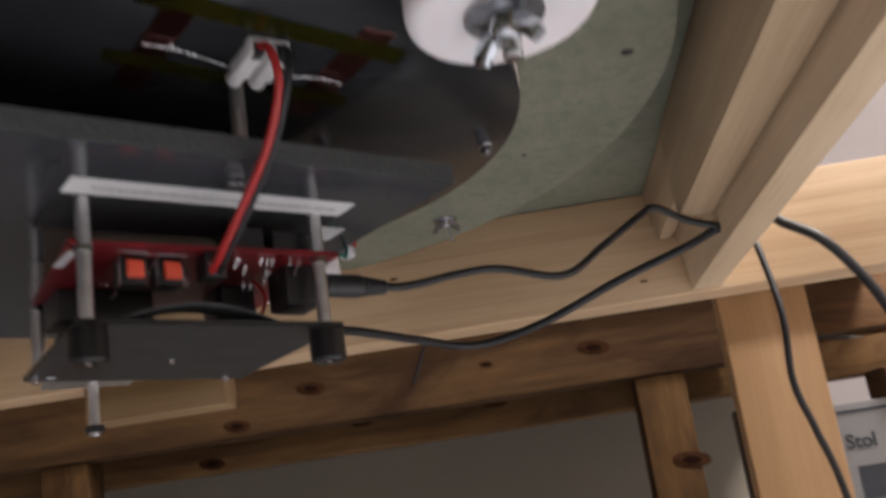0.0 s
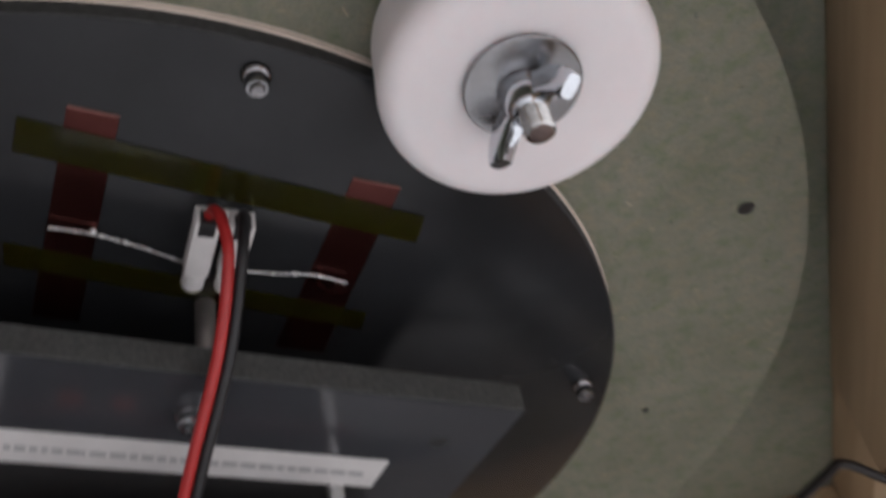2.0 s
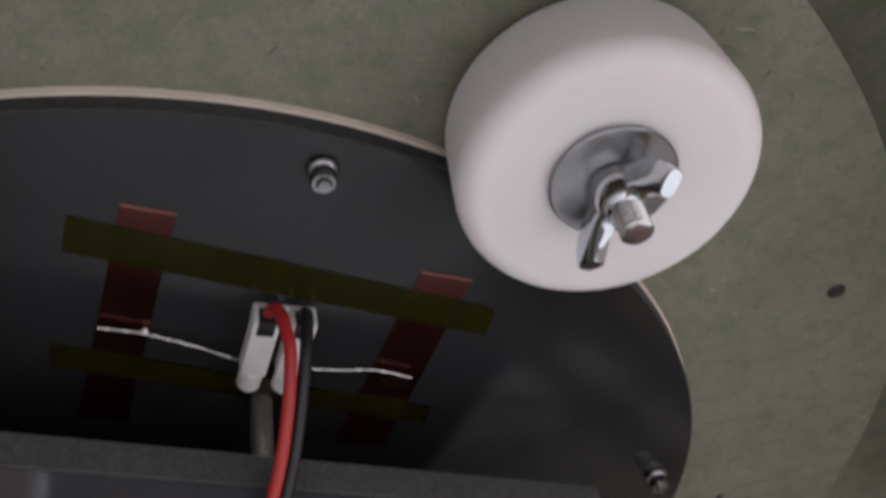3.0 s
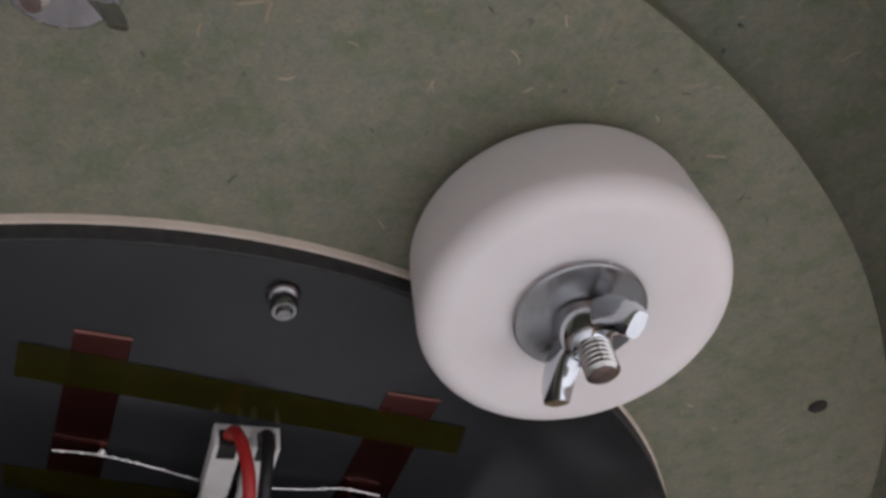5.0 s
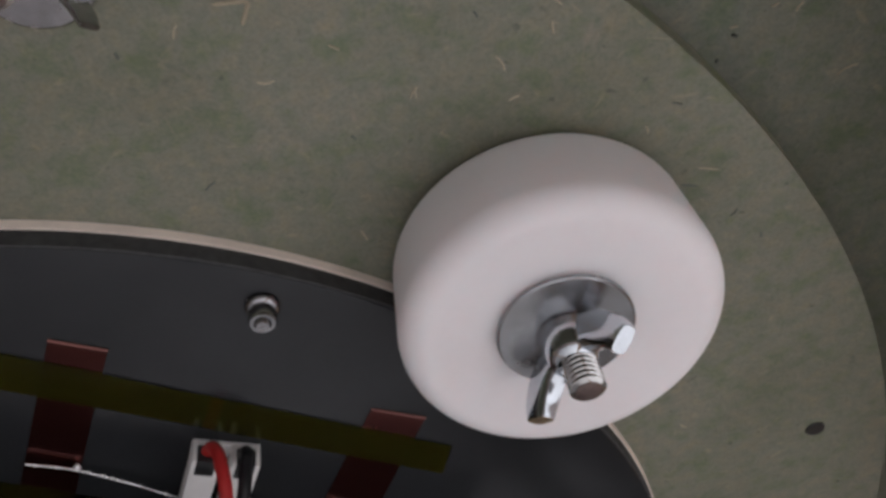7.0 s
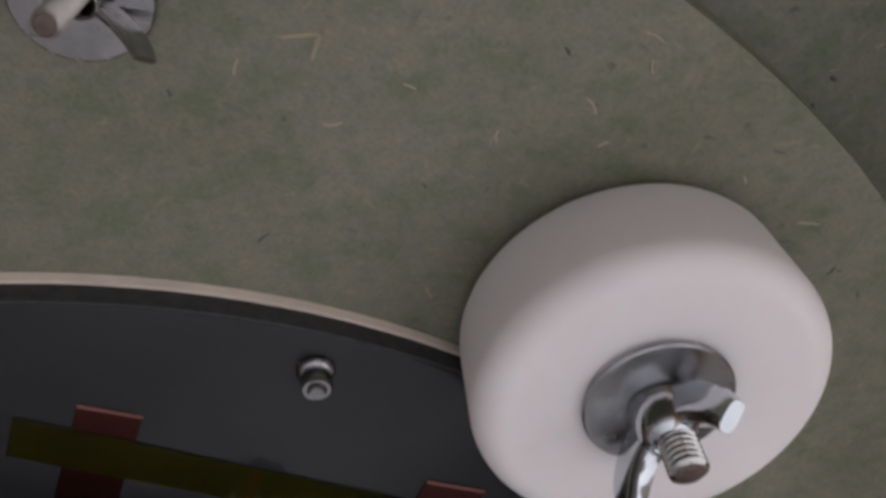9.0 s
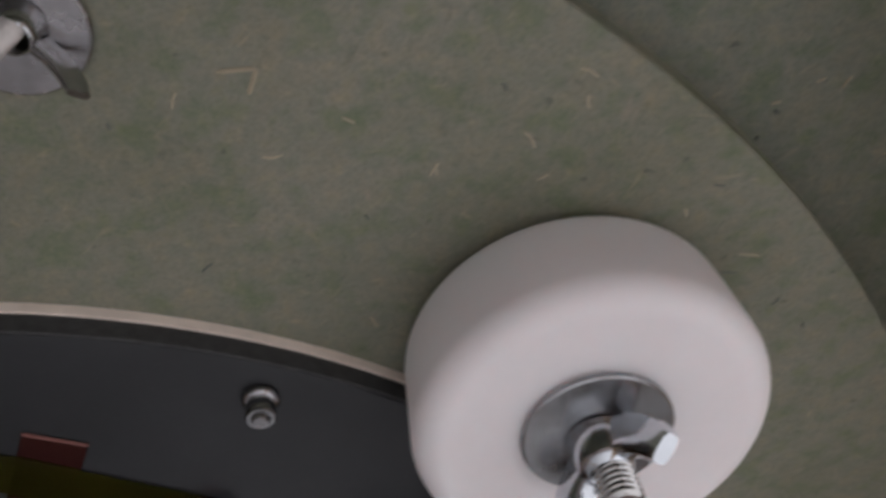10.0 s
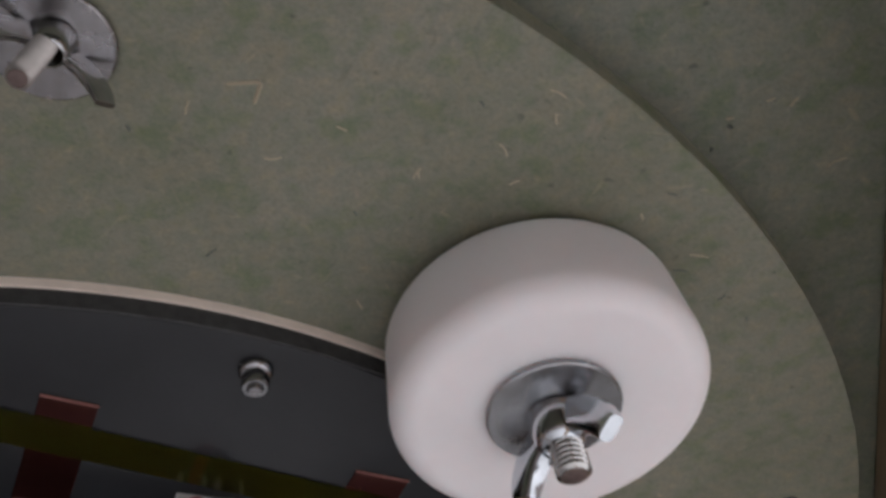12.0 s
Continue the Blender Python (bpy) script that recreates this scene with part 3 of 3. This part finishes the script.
# ---- lower plate on standoffs ----
PZ = -0.040
plate = thing("carrier_plate", E0.copy(), "dark grey carrier plate with sawn edges under the disc", "plate")
bm = bmesh.new()
# Left of u = -0.13 the plate is unseen, lengthened to block light.
prism(bm, [(-0.24, -0.0845), (0.0862, -0.0845), (0.0830, 0.0300), (0.0200, 0.1480), (-0.24, 0.1480)], PZ, PZ + 0.0078)
part("board", bm, M_PLATE, plate)
block("sawn_edge", M_GREYEDGE, -0.24, 0.0862, -0.0852, -0.0846, PZ + 0.0003, PZ + 0.0075, 0, plate, "rough sawn edge")
for u, v in ((-0.1, -0.06), (0.07, 0.07), (-0.1, 0.07), (0.02, 0.0)):
    bm = bmesh.new()
    lathe(bm, [(0, PZ + 0.0079), (0.004, PZ + 0.0079), (0.004, Z_D - 0.0001), (0, Z_D - 0.0001)], 20, (u, v))
    part("spacer", bm, M_BLACK, plate)
bm = bmesh.new()
lathe(bm, [(0, PZ + 0.0079), (0.0024, PZ + 0.0079), (0.0026, PZ + 0.0083), (0.0026, Z_D - 0.0005), (0.0024, Z_D - 0.0001), (0, Z_D - 0.0001)], 24, (0.0100, -0.0700))
part("standoff", bm, M_STANDOFF, plate, "pale metal standoff under the connector")

paper = thing("paper_label", E0.copy(), "white paper strip with small print above a black panel", "paper")
block("sheet", M_PAPER, -0.0424, 0.0605, -0.0575, -0.0440, PZ - 0.0003, PZ - 0.0001, 0, paper)
block("tab", M_PAPER, 0.0500, 0.0715, -0.0312, -0.0170, PZ - 0.0003, PZ - 0.0001, 0, paper)
block("black_panel", M_DARKTAPE, -0.0424, 0.0600, -0.0442, -0.0120, PZ - 0.0007, PZ - 0.0004, 0, paper, "matt black panel")
x = -0.034
rnd = random.Random(4)
while x < 0.055:
    w = rnd.uniform(0.0012, 0.0045)
    block("print_line", M_PRINT, x, x + w, -0.0513, -0.0494, PZ - 0.0005, PZ - 0.00035, 0, paper)
    x += w + 0.0008
for u in (0.0698, -0.0507):
    bm = bmesh.new()
    lathe(bm, [(0, PZ - 0.0003), (0.0021, PZ - 0.0003), (0.0023, PZ - 0.0001), (0, PZ - 0.0001)], 20, (u, -0.0678))
    part("screw_hole", bm, M_BLACK, plate, "small drilled hole")

bm = bmesh.new()
lathe(bm, [(0, PZ - 0.0001), (0.0040, PZ - 0.0001), (0.0040, PZ - 0.0008), (0.0034, PZ - 0.0009), (0.0034, PZ - 0.0034), (0.0029, PZ - 0.0038), (0.0016, PZ - 0.0038), (0.0015, PZ - 0.0048), (0, PZ - 0.0048)], 12, (0.0066, -0.0700))
part("centre_nut", bm, M_WASHER, plate, "bright steel nut")

# ---- connector block and its leads ----
conn = thing("connector_block", E0 @ pose(0.0060, -0.1040, Z_D, 0, 0, -5), "white two-pole terminal connector under the disc", "connector")
bm = bmesh.new()
box(bm, -0.0068, 0.0068, 0.0003, 0.0045, -0.0012, -0.0001, 0.0003)
part("bridge", bm, M_WHITEPL, conn)
for u0, u1 in ((-0.0068, -0.0010), (0.0010, 0.0068)):
    u = (u0 + u1) / 2
    bm = bmesh.new()
    box(bm, u0, u1, 0.0, 0.0185, -0.0060, -0.0006, 0.0006)
    pole = part("pole", bm, M_WHITEPL, conn, "white plastic pole")
    bm = bmesh.new()
    tube(bm, [(u, 0.0180, -0.0036), (u, 0.0235, -0.0036), (u, 0.0242, -0.0036)], [0.0027, 0.0027, 0.0022], 20)
    part("sleeve", bm, M_WHITEPL, pole)
    bm = bmesh.new()
    box(bm, u - 0.0019, u + 0.0019, -0.0003, 0.0042, -0.0063, -0.0020, 0.0003)
    part("slot", bm, M_BLACK, pole, "dark wire slot")


def cable(name, pts, r, material, label, n=8, seg=12):
    bm = bmesh.new()
    tube(bm, spline(pts, n), r, seg)
    return tagged(part(name, bm, material), label, "cable")


cable("red_wire", [at(0.0022, -0.1040, -0.0100), at(0.0024, -0.1078, -0.0120), at(0.0034, -0.1098, -0.0170), at(0.0052, -0.1075, -0.0260), at(0.0064, -0.0940, -0.0400), at(0.0062, -0.0700, -0.0545), at(0.0072, -0.0520, -0.0620), at(0.0084, -0.0425, -0.0640)], 0.00135, M_REDWIRE, "red insulated wire from the connector to the board")
cable("black_wire", [at(0.0092, -0.1040, -0.0100), at(0.0090, -0.1078, -0.0120), at(0.0084, -0.1096, -0.0170), at(0.0084, -0.1062, -0.0260), at(0.0092, -0.0925, -0.0400), at(0.0090, -0.0690, -0.0545), at(0.0100, -0.0510, -0.0620), at(0.0116, -0.0425, -0.0640)], 0.00135, M_CABLE, "black insulated wire from the connector to the board")
cable("bare_lead", [at(-0.0302, -0.0902, -0.0085), at(-0.0208, -0.0900, -0.0082), at(-0.0103, -0.0891, -0.0090), at(0.0012, -0.0862, -0.0092)], 0.00030, M_SOLDER, "thin bare tinned wire soldered to the tape")
cable("bare_lead", [at(0.0095, -0.0858, -0.0092), at(0.0232, -0.0872, -0.0090), at(0.0322, -0.0879, -0.0082), at(0.0414, -0.0871, -0.0084)], 0.00032, M_SOLDER, "thin bare tinned wire soldered to the tape")
bm = bmesh.new()
bmesh.ops.create_icosphere(bm, subdivisions=2, radius=0.0009)
blob = part("solder_blob", bm, M_SOLDER)
blob.matrix_world = Matrix.Translation(at(-0.0205, -0.0900, Z_D - 0.0010)) @ Matrix.Diagonal((1, 1, 0.7, 1))
tagged(blob, "small bright blob of solder on the red tape", "solder")

# ---- circuit board on rods ----
CZ, LZ = -0.0570, -0.0840
unit = thing("control_unit", E0.copy(), "red circuit board between grey plates on steel rods", "electronics")
bm = bmesh.new()
prism(bm, [(-0.0397, -0.0426), (0.0578, -0.0462), (0.0600, 0.0330), (-0.0312, 0.0360)], CZ, CZ + 0.0016)
pcb = part("circuit_board", bm, M_PCB, unit, "red circuit board")
for u, v in ((-0.0345, -0.0415), (0.0510, -0.0425), (-0.0293, 0.0310), (0.0510, 0.0330)):
    bm = bmesh.new()
    lathe(bm, [(0, PZ - 0.0001), (0.0025, PZ - 0.0001), (0.0025, LZ + 0.0021), (0, LZ + 0.0021)], 20, (u, v))
    part("rod", bm, M_ALU, unit, "bare metal rod")
    bm = bmesh.new()
    lathe(bm, [(0, CZ - 0.0001), (0.0034, CZ - 0.0001), (0.0034, CZ - 0.0024), (0, CZ - 0.0024)], 6, (u, v))
    part("nut", bm, M_STEEL, unit)
for u, v in ((-0.0345, -0.0415), (0.0510, -0.0425)):
    bm = bmesh.new()
    lathe(bm, [(0, LZ - 0.0002), (0.0058, LZ - 0.0002), (0.0063, LZ - 0.0008), (0.0064, LZ - 0.0112), (0.0056, LZ - 0.0122), (0.0026, LZ - 0.0122), (0.0024, LZ - 0.0112), (0, LZ - 0.0112)], 36, (u, v))
    foot = part("foot", bm, M_RUBBER, unit, "black rubber foot")
    bm = bmesh.new()
    lathe(bm, [(0, LZ - 0.0113), (0.0016, LZ - 0.0113), (0.0014, LZ - 0.0126), (0, LZ - 0.0126)], 16, (u, v))
    part("screw_end", bm, M_STEEL, foot)
bm = bmesh.new()
prism(bm, [(-0.0385, -0.0445), (0.0565, -0.0460), (0.0560, 0.0412), (-0.0325, 0.0412)], LZ, LZ + 0.0020)
base = part("base_plate", bm, M_GREY, unit, "thin dark grey base plate")
BASESCREW = (0.0118, 0.0065)
for u, v in (BASESCREW, (-0.0290, 0.0385), (0.0480, 0.0390)):
    bm = bmesh.new()
    lathe(bm, [(0, LZ - 0.0001), (0.0016, LZ - 0.0001), (0.0014, LZ - 0.0014), (0, LZ - 0.0016)], 16, (u, v))
    part("screw_head", bm, M_STEEL, base)
block("sticker", M_PRINT, -0.0262, -0.0232, 0.0325, 0.0355, LZ - 0.0004, LZ - 0.0001, 0, base, "small pale square sticker")
bm = bmesh.new()
arc = [(-0.0245 + 0.056 * k / 16, LZ + 0.0026 + 0.0058 * math.sin(math.pi * k / 16)) for k in range(17)]
up = [bm.verts.new((u, v, z)) for v in (-0.0440, -0.0320) for u, z in arc]
dn = [bm.verts.new((u, v, z - 0.0005)) for v in (-0.0440, -0.0320) for u, z in arc]
for k in range(16):
    bm.faces.new((up[k], up[k + 1], up[k + 18], up[k + 17]))
    bm.faces.new((dn[k], dn[k + 17], dn[k + 18], dn[k + 1]))
    bm.faces.new((up[k], dn[k], dn[k + 1], up[k + 1]))
    bm.faces.new((up[k + 17], up[k + 18], dn[k + 18], dn[k + 17]))
part("ribbon", bm, M_GREYEDGE, unit, "grey flat ribbon bowed over the base plate")
for u in (-0.0158, -0.0027):
    b = block("push_button", M_BLACK, u - 0.0042, u + 0.0042, -0.0345, -0.0250, CZ - 0.0098, CZ - 0.0001, 0.0004, unit, "black push button")
    block("cap", M_ORANGE, u - 0.0029, u + 0.0029, -0.0372, -0.0346, CZ - 0.0083, CZ - 0.0023, 0.0005, b, "orange button cap")
    for k in (-1, 1):
        block("leg", M_BOLT, u + k * 0.0046 - 0.0002, u + k * 0.0046 + 0.0002, -0.0335, -0.0325, CZ - 0.0105, CZ - 0.0001, 0, b)
plug = block("wire_header", M_BLACK, 0.0065, 0.0140, -0.0430, -0.0340, CZ - 0.0090, CZ - 0.0001, 0.0004, unit, "black two-pole header")
for u in (0.0085, 0.0120):
    block("contact", M_SOLDER, u - 0.0012, u + 0.0012, -0.0440, -0.0428, CZ - 0.0060, CZ - 0.0036, 0.0002, plug, "bright metal contact")
jack = block("power_jack", M_BLACK, 0.0415, 0.0560, -0.0340, -0.0190, CZ - 0.0155, CZ - 0.0001, 0.0006, unit, "black power socket")
# Chip block drawn oversized, filling the dark far corner under the board.
block("chip", M_BLACK, -0.0290, 0.0060, 0.0060, 0.0260, CZ - 0.0120, CZ - 0.0001, 0.0004, unit, "black chip in a socket")
block("capacitor_block", M_BLACK, 0.0285, 0.0425, -0.0060, 0.0120, CZ - 0.0120, CZ - 0.0001, 0.0006, unit)
block("relay", M_BLACK, 0.0190, 0.0320, -0.0380, -0.0240, CZ + 0.0017, CZ + 0.0120, 0.0006, unit)
block("relay", M_BLACK, 0.0360, 0.0510, -0.0370, -0.0240, CZ + 0.0017, CZ + 0.0120, 0.0006, unit)
block("label", M_PAPER, -0.0378, -0.0345, -0.0360, -0.0180, CZ - 0.0004, CZ - 0.0001, 0, pcb, "small white sticker")
rnd = random.Random(11)
pin = None
PINS = [(0.0212, -0.0375, 1.05), (0.0279, -0.0299, 1.0), (0.0300, -0.0389, 0.7), (0.0324, -0.0389, 0.7), (0.0347, -0.0386, 0.65), (0.0410, -0.0399, 0.7), (0.0457, -0.0382, 1.6), (0.0383, -0.0256, 0.8), (0.0405, -0.0247, 0.8), (0.0213, -0.0223, 0.6), (0.0237, -0.0171, 0.75),
        (0.0433, -0.0135, 0.7), (0.0407, -0.0069, 0.65), (0.0382, -0.0059, 0.65), (-0.0069, -0.0019, 0.6), (-0.0034, -0.0034, 0.65), (0.0218, -0.0071, 0.5), (0.0149, -0.0082, 0.5), (0.0078, -0.0126, 0.9)]
PINS += [(-0.024 + 0.0026 * k, v + 0.0008 * (k % 3), 0.35) for k in range(26) for v in (-0.0120, -0.0020) if (3 * k + int(1000 * v)) % 5 in (0, 2)]
for u, v, g in PINS:
    if pin is None:
        bm = bmesh.new()
        tube(bm, [(0, 0, 0), (0, 0, -0.0006), (0.0001, 0, -0.0034), (0.0001, 0, -0.0040)], [0.0008, 0.00055, 0.00045, 0.0002], 8)
        pin = o = part("solder_pin", bm, M_SOLDER, unit)
    else:
        o = new("solder_pin", pin.data)
        o.parent = unit
    w = min(g, 0.9)
    o.matrix_local = pose(u, v, CZ - 0.0001, rnd.uniform(4, 16), rnd.uniform(14, 34), 0) @ Matrix.Diagonal((w, w, g, 1))
for u, v, g in ((-0.0083, -0.0337, 0.0088), (0.0072, -0.0240, 0.0088), (-0.0130, -0.0162, 0.0100)):
    bm = bmesh.new()
    tube(bm, spline([(u, v, CZ - 0.0001), (u - 0.001, v, CZ - g * 0.45), (u - g * 0.42, v + 0.001, CZ - g)], 5), 0.00028, 8)
    part("component_leg", bm, M_STEELDULL, unit, "long bent component leg")
for u0, u1, v in ((-0.0205, -0.0118, -0.0388), (-0.0080, 0.0018, -0.0380)):
    x = u0
    while x < u1:
        w = rnd.uniform(0.0006, 0.0014)
        block("printed_mark", M_PRINT, x, x + w, v, v + 0.0011, CZ - 0.0004, CZ - 0.0001, 0, pcb, "pale printed mark")
        x += w + 0.0005
cable("red_jumper", [at(0.0375, -0.0150, CZ - 0.0005), at(0.0385, -0.0220, CZ - 0.0090), at(0.0380, -0.0190, CZ - 0.0150), at(0.0360, -0.0100, CZ - 0.0180)], 0.0007, M_REDWIRE, "short red jumper wire under the circuit board")
cable("teal_wire", [at(0.0570, -0.0260, CZ + 0.002), at(0.0640, -0.0220, -0.0500), at(0.0760, -0.0170, -0.0460), at(0.0860, -0.0060, -0.0430), at(0.0935, 0.0040, -0.0350)], 0.0008, M_TEAL, "thin teal wire beside the circuit board")
sensor = thing("sensor", E0 @ pose(0.0953, 0.0072, 0), "small grey cylinder with a red band on the disc", "sensor")
bm = bmesh.new()
lathe(bm, [(0, Z_D - 0.0001), (0.0038, Z_D - 0.0001), (0.0038, -0.0340), (0, -0.0340)], 24)
part("barrel", bm, M_STEELDULL, sensor)
bm = bmesh.new()
lathe(bm, [(0, -0.0341), (0.0036, -0.0341), (0.0036, -0.0376), (0.0030, -0.0386), (0, -0.0388)], 24)
part("tip", bm, M_ZINC, sensor, "pale metal tip")
bm = bmesh.new()
lathe(bm, [(0.0039, -0.0318), (0.0045, -0.0318), (0.0045, -0.0338), (0.0039, -0.0338)], 24, closed=True)
part("band", bm, M_REDWIRE, sensor, "red band")

# ---- power cable ----
power = thing("power_cable", pose(0, 0, 0), "black power cable with a barrel plug", "cable")
bm = bmesh.new()
tube(bm, [at(0.0566, -0.0280, -0.0628), at(0.0600, -0.0280, -0.0628), at(0.0605, -0.0280, -0.0628), at(0.0760, -0.0281, -0.0628), *[at(0.0768 + 0.0011 * k, -0.0283, -0.0627) for k in range(12)]], [0.0027, 0.0027, 0.0046, 0.0046] + [(0.0044 - 0.00013 * k) * (1, 0.80)[k % 2] for k in range(12)], 24)
part("barrel_plug", bm, M_BLACK, power, "black moulded barrel plug")
bm = bmesh.new()
tube(bm, spline([at(0.0880, -0.0284, -0.0625), at(0.1000, -0.0300, -0.0620), at(0.1359, -0.0388, -0.0559), at(0.1647, -0.0514, -0.0613), (0.0480, 0.4330, -0.0475), (0.0690, 0.4450, -0.0325), (0.0772, 0.4500, -0.0285), (0.0940, 0.4700, -0.0310), (0.1085, 0.4752, -0.0345), (0.1140, 0.4790, -0.0350)], 8), 0.0017, 12)
part("lead", bm, M_CABLE, power)
bm = bmesh.new()
tube(bm, spline([(0.1140, 0.4800, -0.0355), (0.1085, 0.4785, -0.0358), (0.0950, 0.4930, -0.0385), (0.0600, 0.5020, -0.0480), (0.0200, 0.5080, -0.0620), (-0.0160, 0.5148, -0.0670), (-0.0450, 0.4800, -0.0660), (-0.0712, 0.4380, -0.0660), (-0.0870, 0.4150, -0.0720), (-0.0980, 0.4000, -0.0780)], 8), 0.0021, 12)
part("lead", bm, M_CABLE, power)

# ---- geared motor under the green disc ----
motor = thing("gear_motor", pose(-0.218, 0.507, 0, 0, 0, 29), "small grey geared motor with a bare shaft", "motor")
block("body", M_GREYEDGE, -0.016, 0.016, -0.016, 0.016, -0.0495, -0.0001, 0.002, motor, "grey motor body")
block("mounting_plate", M_ALU, -0.023, 0.023, -0.022, 0.022, -0.0550, -0.0500, 0.0008, motor, "bare metal plate")
bm = bmesh.new()
lathe(bm, [(0, -0.0551), (0.0030, -0.0551), (0.0030, -0.0830), (0.0026, -0.0835), (0, -0.0835)], 20, (0.002, 0.008))
part("shaft", bm, M_ALU, motor)
bm = bmesh.new()
lathe(bm, [(0.0031, -0.0782), (0.0046, -0.0782), (0.0050, -0.0787), (0.0050, -0.0812), (0.0046, -0.0817), (0.0031, -0.0817)], 24, (0.002, 0.008), closed=True)
part("collar", bm, M_BLACK, motor, "black collar")

# ---- second bench behind ----
back = thing("back_bench", pose(0, 0, 0), "old brown timber bench standing behind the workbench", "workbench")
block("header", M_OLD_X, -1.10, 0.235, 1.08, 1.115, -0.018, 0.075, 0.002, back, "brown knotty header beam")
block("lower_rail", M_OLD_RAIL, -1.10, 0.60, 1.135, 1.165, -0.045, -0.004, 0.002, back, "brown knotty rail")
# Unseen top board, added to shade what lies below it.
block("top", M_OLD_X, -1.10, 0.42, 1.06, 1.70, 0.0755, 0.10, 0.002, back)
# Added panel in front of the wall, for the shade under this bench.
block("back_panel", M_WALLGREY, -1.10, 0.43, 1.62, 1.64, FLOOR, 0.075, 0.002, back, "grey panel added before the wall for the shade there")
for x in (0.127, -0.52, -1.08):
    block("post", M_OLD_Z, x, x + 0.052, 1.085, 1.13, FLOOR, -0.0185, 0.002, back, "brown upright post")
for x, y, z, r in ((-0.2156, 1.0795, 0.0223, 0.0065), (0.0901, 1.0795, 0.0195, 0.007), (-0.2989, 1.0795, -0.0060, 0.006), (-0.0253, 1.0795, 0.0192, 0.003), (-0.0253, 1.1345, -0.0131, 0.0065), (-0.1757, 1.1345, -0.0123, 0.006), (-0.3461, 1.1345, -0.0353, 0.006), (0.1690, 1.0845, -0.110, 0.008)):
    for k, (size, proud, material, label) in enumerate(((1.8, 0.0002, M_KNOTRING, "brown ring round a knot"), (0.85, 0.0006, M_KNOT, "dark knot"))):
        bm = bmesh.new()
        lathe(bm, [(0, 0), (r * size, 0), (r * size * 0.9, proud), (0, proud)], 18)
        part(("knot_ring", "knot")[k], bm, material, back, label).matrix_local = pose(x, y, z, 90, 0, 0) @ pose(0, 0, 0, 0, 0, -8) @ Matrix.Diagonal((1.4, 0.6, 1, 1))
block("lower_batten", M_PINE_DULL, -0.250, -0.166, 0.573, 0.596, -0.0670, -0.0458, 0.001, bench, "pale pine packing strip")

block("packing_block", M_PINE_X, -0.4200, -0.3085, 0.5560, 0.5705, -0.0565, TOP - 0.0006, 0.001, bench, "pale pine packing block")
block("end_board", M_OLD_END, 0.285, 0.75, 1.17, 1.20, 0.0100, 0.085, 0.003, back, "brown end board")
block("end_rail", M_OLD_END, 0.285, 0.75, 1.195, 1.22, -0.027, 0.0130, 0.002, back, "brown end rail")

# ---- cables outside the side rail ----
cable("hanging_cable", [(0.1290, 0.4970, -0.0370), (0.1296, 0.4900, -0.0460), (0.1307, 0.4800, -0.0810), (0.1285, 0.4800, -0.1135), (0.1335, 0.4800, -0.1370), (0.1400, 0.4800, -0.1690), (0.1480, 0.4810, -0.2600), (0.1500, 0.4900, -0.4200), (0.2300, 0.5200, FLOOR + 0.002), (0.6000, 0.6000, FLOOR + 0.002)], 0.0017, M_CABLE, "black cable hanging down beside the bench post")
cable("hanging_cable", [(0.1300, 0.4600, -0.0365), (0.1340, 0.4560, -0.0430), (0.1470, 0.4500, -0.0546), (0.1585, 0.4500, -0.0700), (0.1690, 0.4500, -0.0920), (0.1800, 0.4520, -0.1300), (0.2000, 0.4600, -0.3000), (0.2600, 0.4700, FLOOR + 0.003), (0.7000, 0.5000, FLOOR + 0.003)], 0.0024, M_CABLE, "thick black cable sagging from the side rail")

cable("loose_thread", [(-0.0850, 1.0785, 0.0560), (-0.0950, 1.0780, 0.0310), (-0.1048, 1.0785, 0.0112)], 0.0016, M_CABLE, "thin dark thread hanging on the brown header")

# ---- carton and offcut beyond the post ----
carton = thing("carton", pose(0.42, 0.92, FLOOR), "tall white carton, toned down to grey, with grey print and a dark stripe", "box")
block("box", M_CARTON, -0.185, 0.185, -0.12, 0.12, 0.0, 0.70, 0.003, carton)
block("stripe", M_INK, -0.175, 0.175, -0.1206, -0.1202, 0.628, 0.652, 0, carton, "dark grey stripe")
block("flap_line", M_INK, -0.185, 0.185, -0.1206, -0.1202, 0.692, 0.694, 0, carton)
letters = bpy.data.curves.new("letters", "FONT")
letters.body, letters.size, letters.extrude, letters.offset = "Stol", 0.0150, 0.0002, 0.0003
shape = bpy.data.objects.new("letters", letters)
printed = new("print", bpy.data.meshes.new_from_object(shape))
bpy.data.objects.remove(shape)
printed.data.materials.clear()
printed.data.materials.append(M_INK)
printed.parent = carton
printed.matrix_local = pose(-0.1800, -0.1204, 0.6655, 90)
tagged(printed, "dark grey printed word")
off = block("wood_offcut", M_OLD_X, -0.06, 0.06, -0.012, 0.012, 0, 0.022, 0.002)
off.matrix_world = pose(0.33, 0.83, -0.0995, 0, 0, 25)
tagged(off, "short brown timber offcut lying on the carton", "offcut")
cable("grey_cable", [(0.2900, 1.1665, 0.0140), (0.3520, 1.1660, 0.0060), (0.4210, 1.1660, -0.0040), (0.5600, 1.1665, -0.0100), (0.7400, 1.1665, 0.0080)], 0.0018, M_GREYEDGE, "thin grey cable running along the brown end board")
bar = block("metal_bar", M_GREY, 0.205, 0.222, 1.00, 1.02, FLOOR, -0.075, 0.002)
tagged(bar, "dark upright metal bar standing by the bench", "bar")
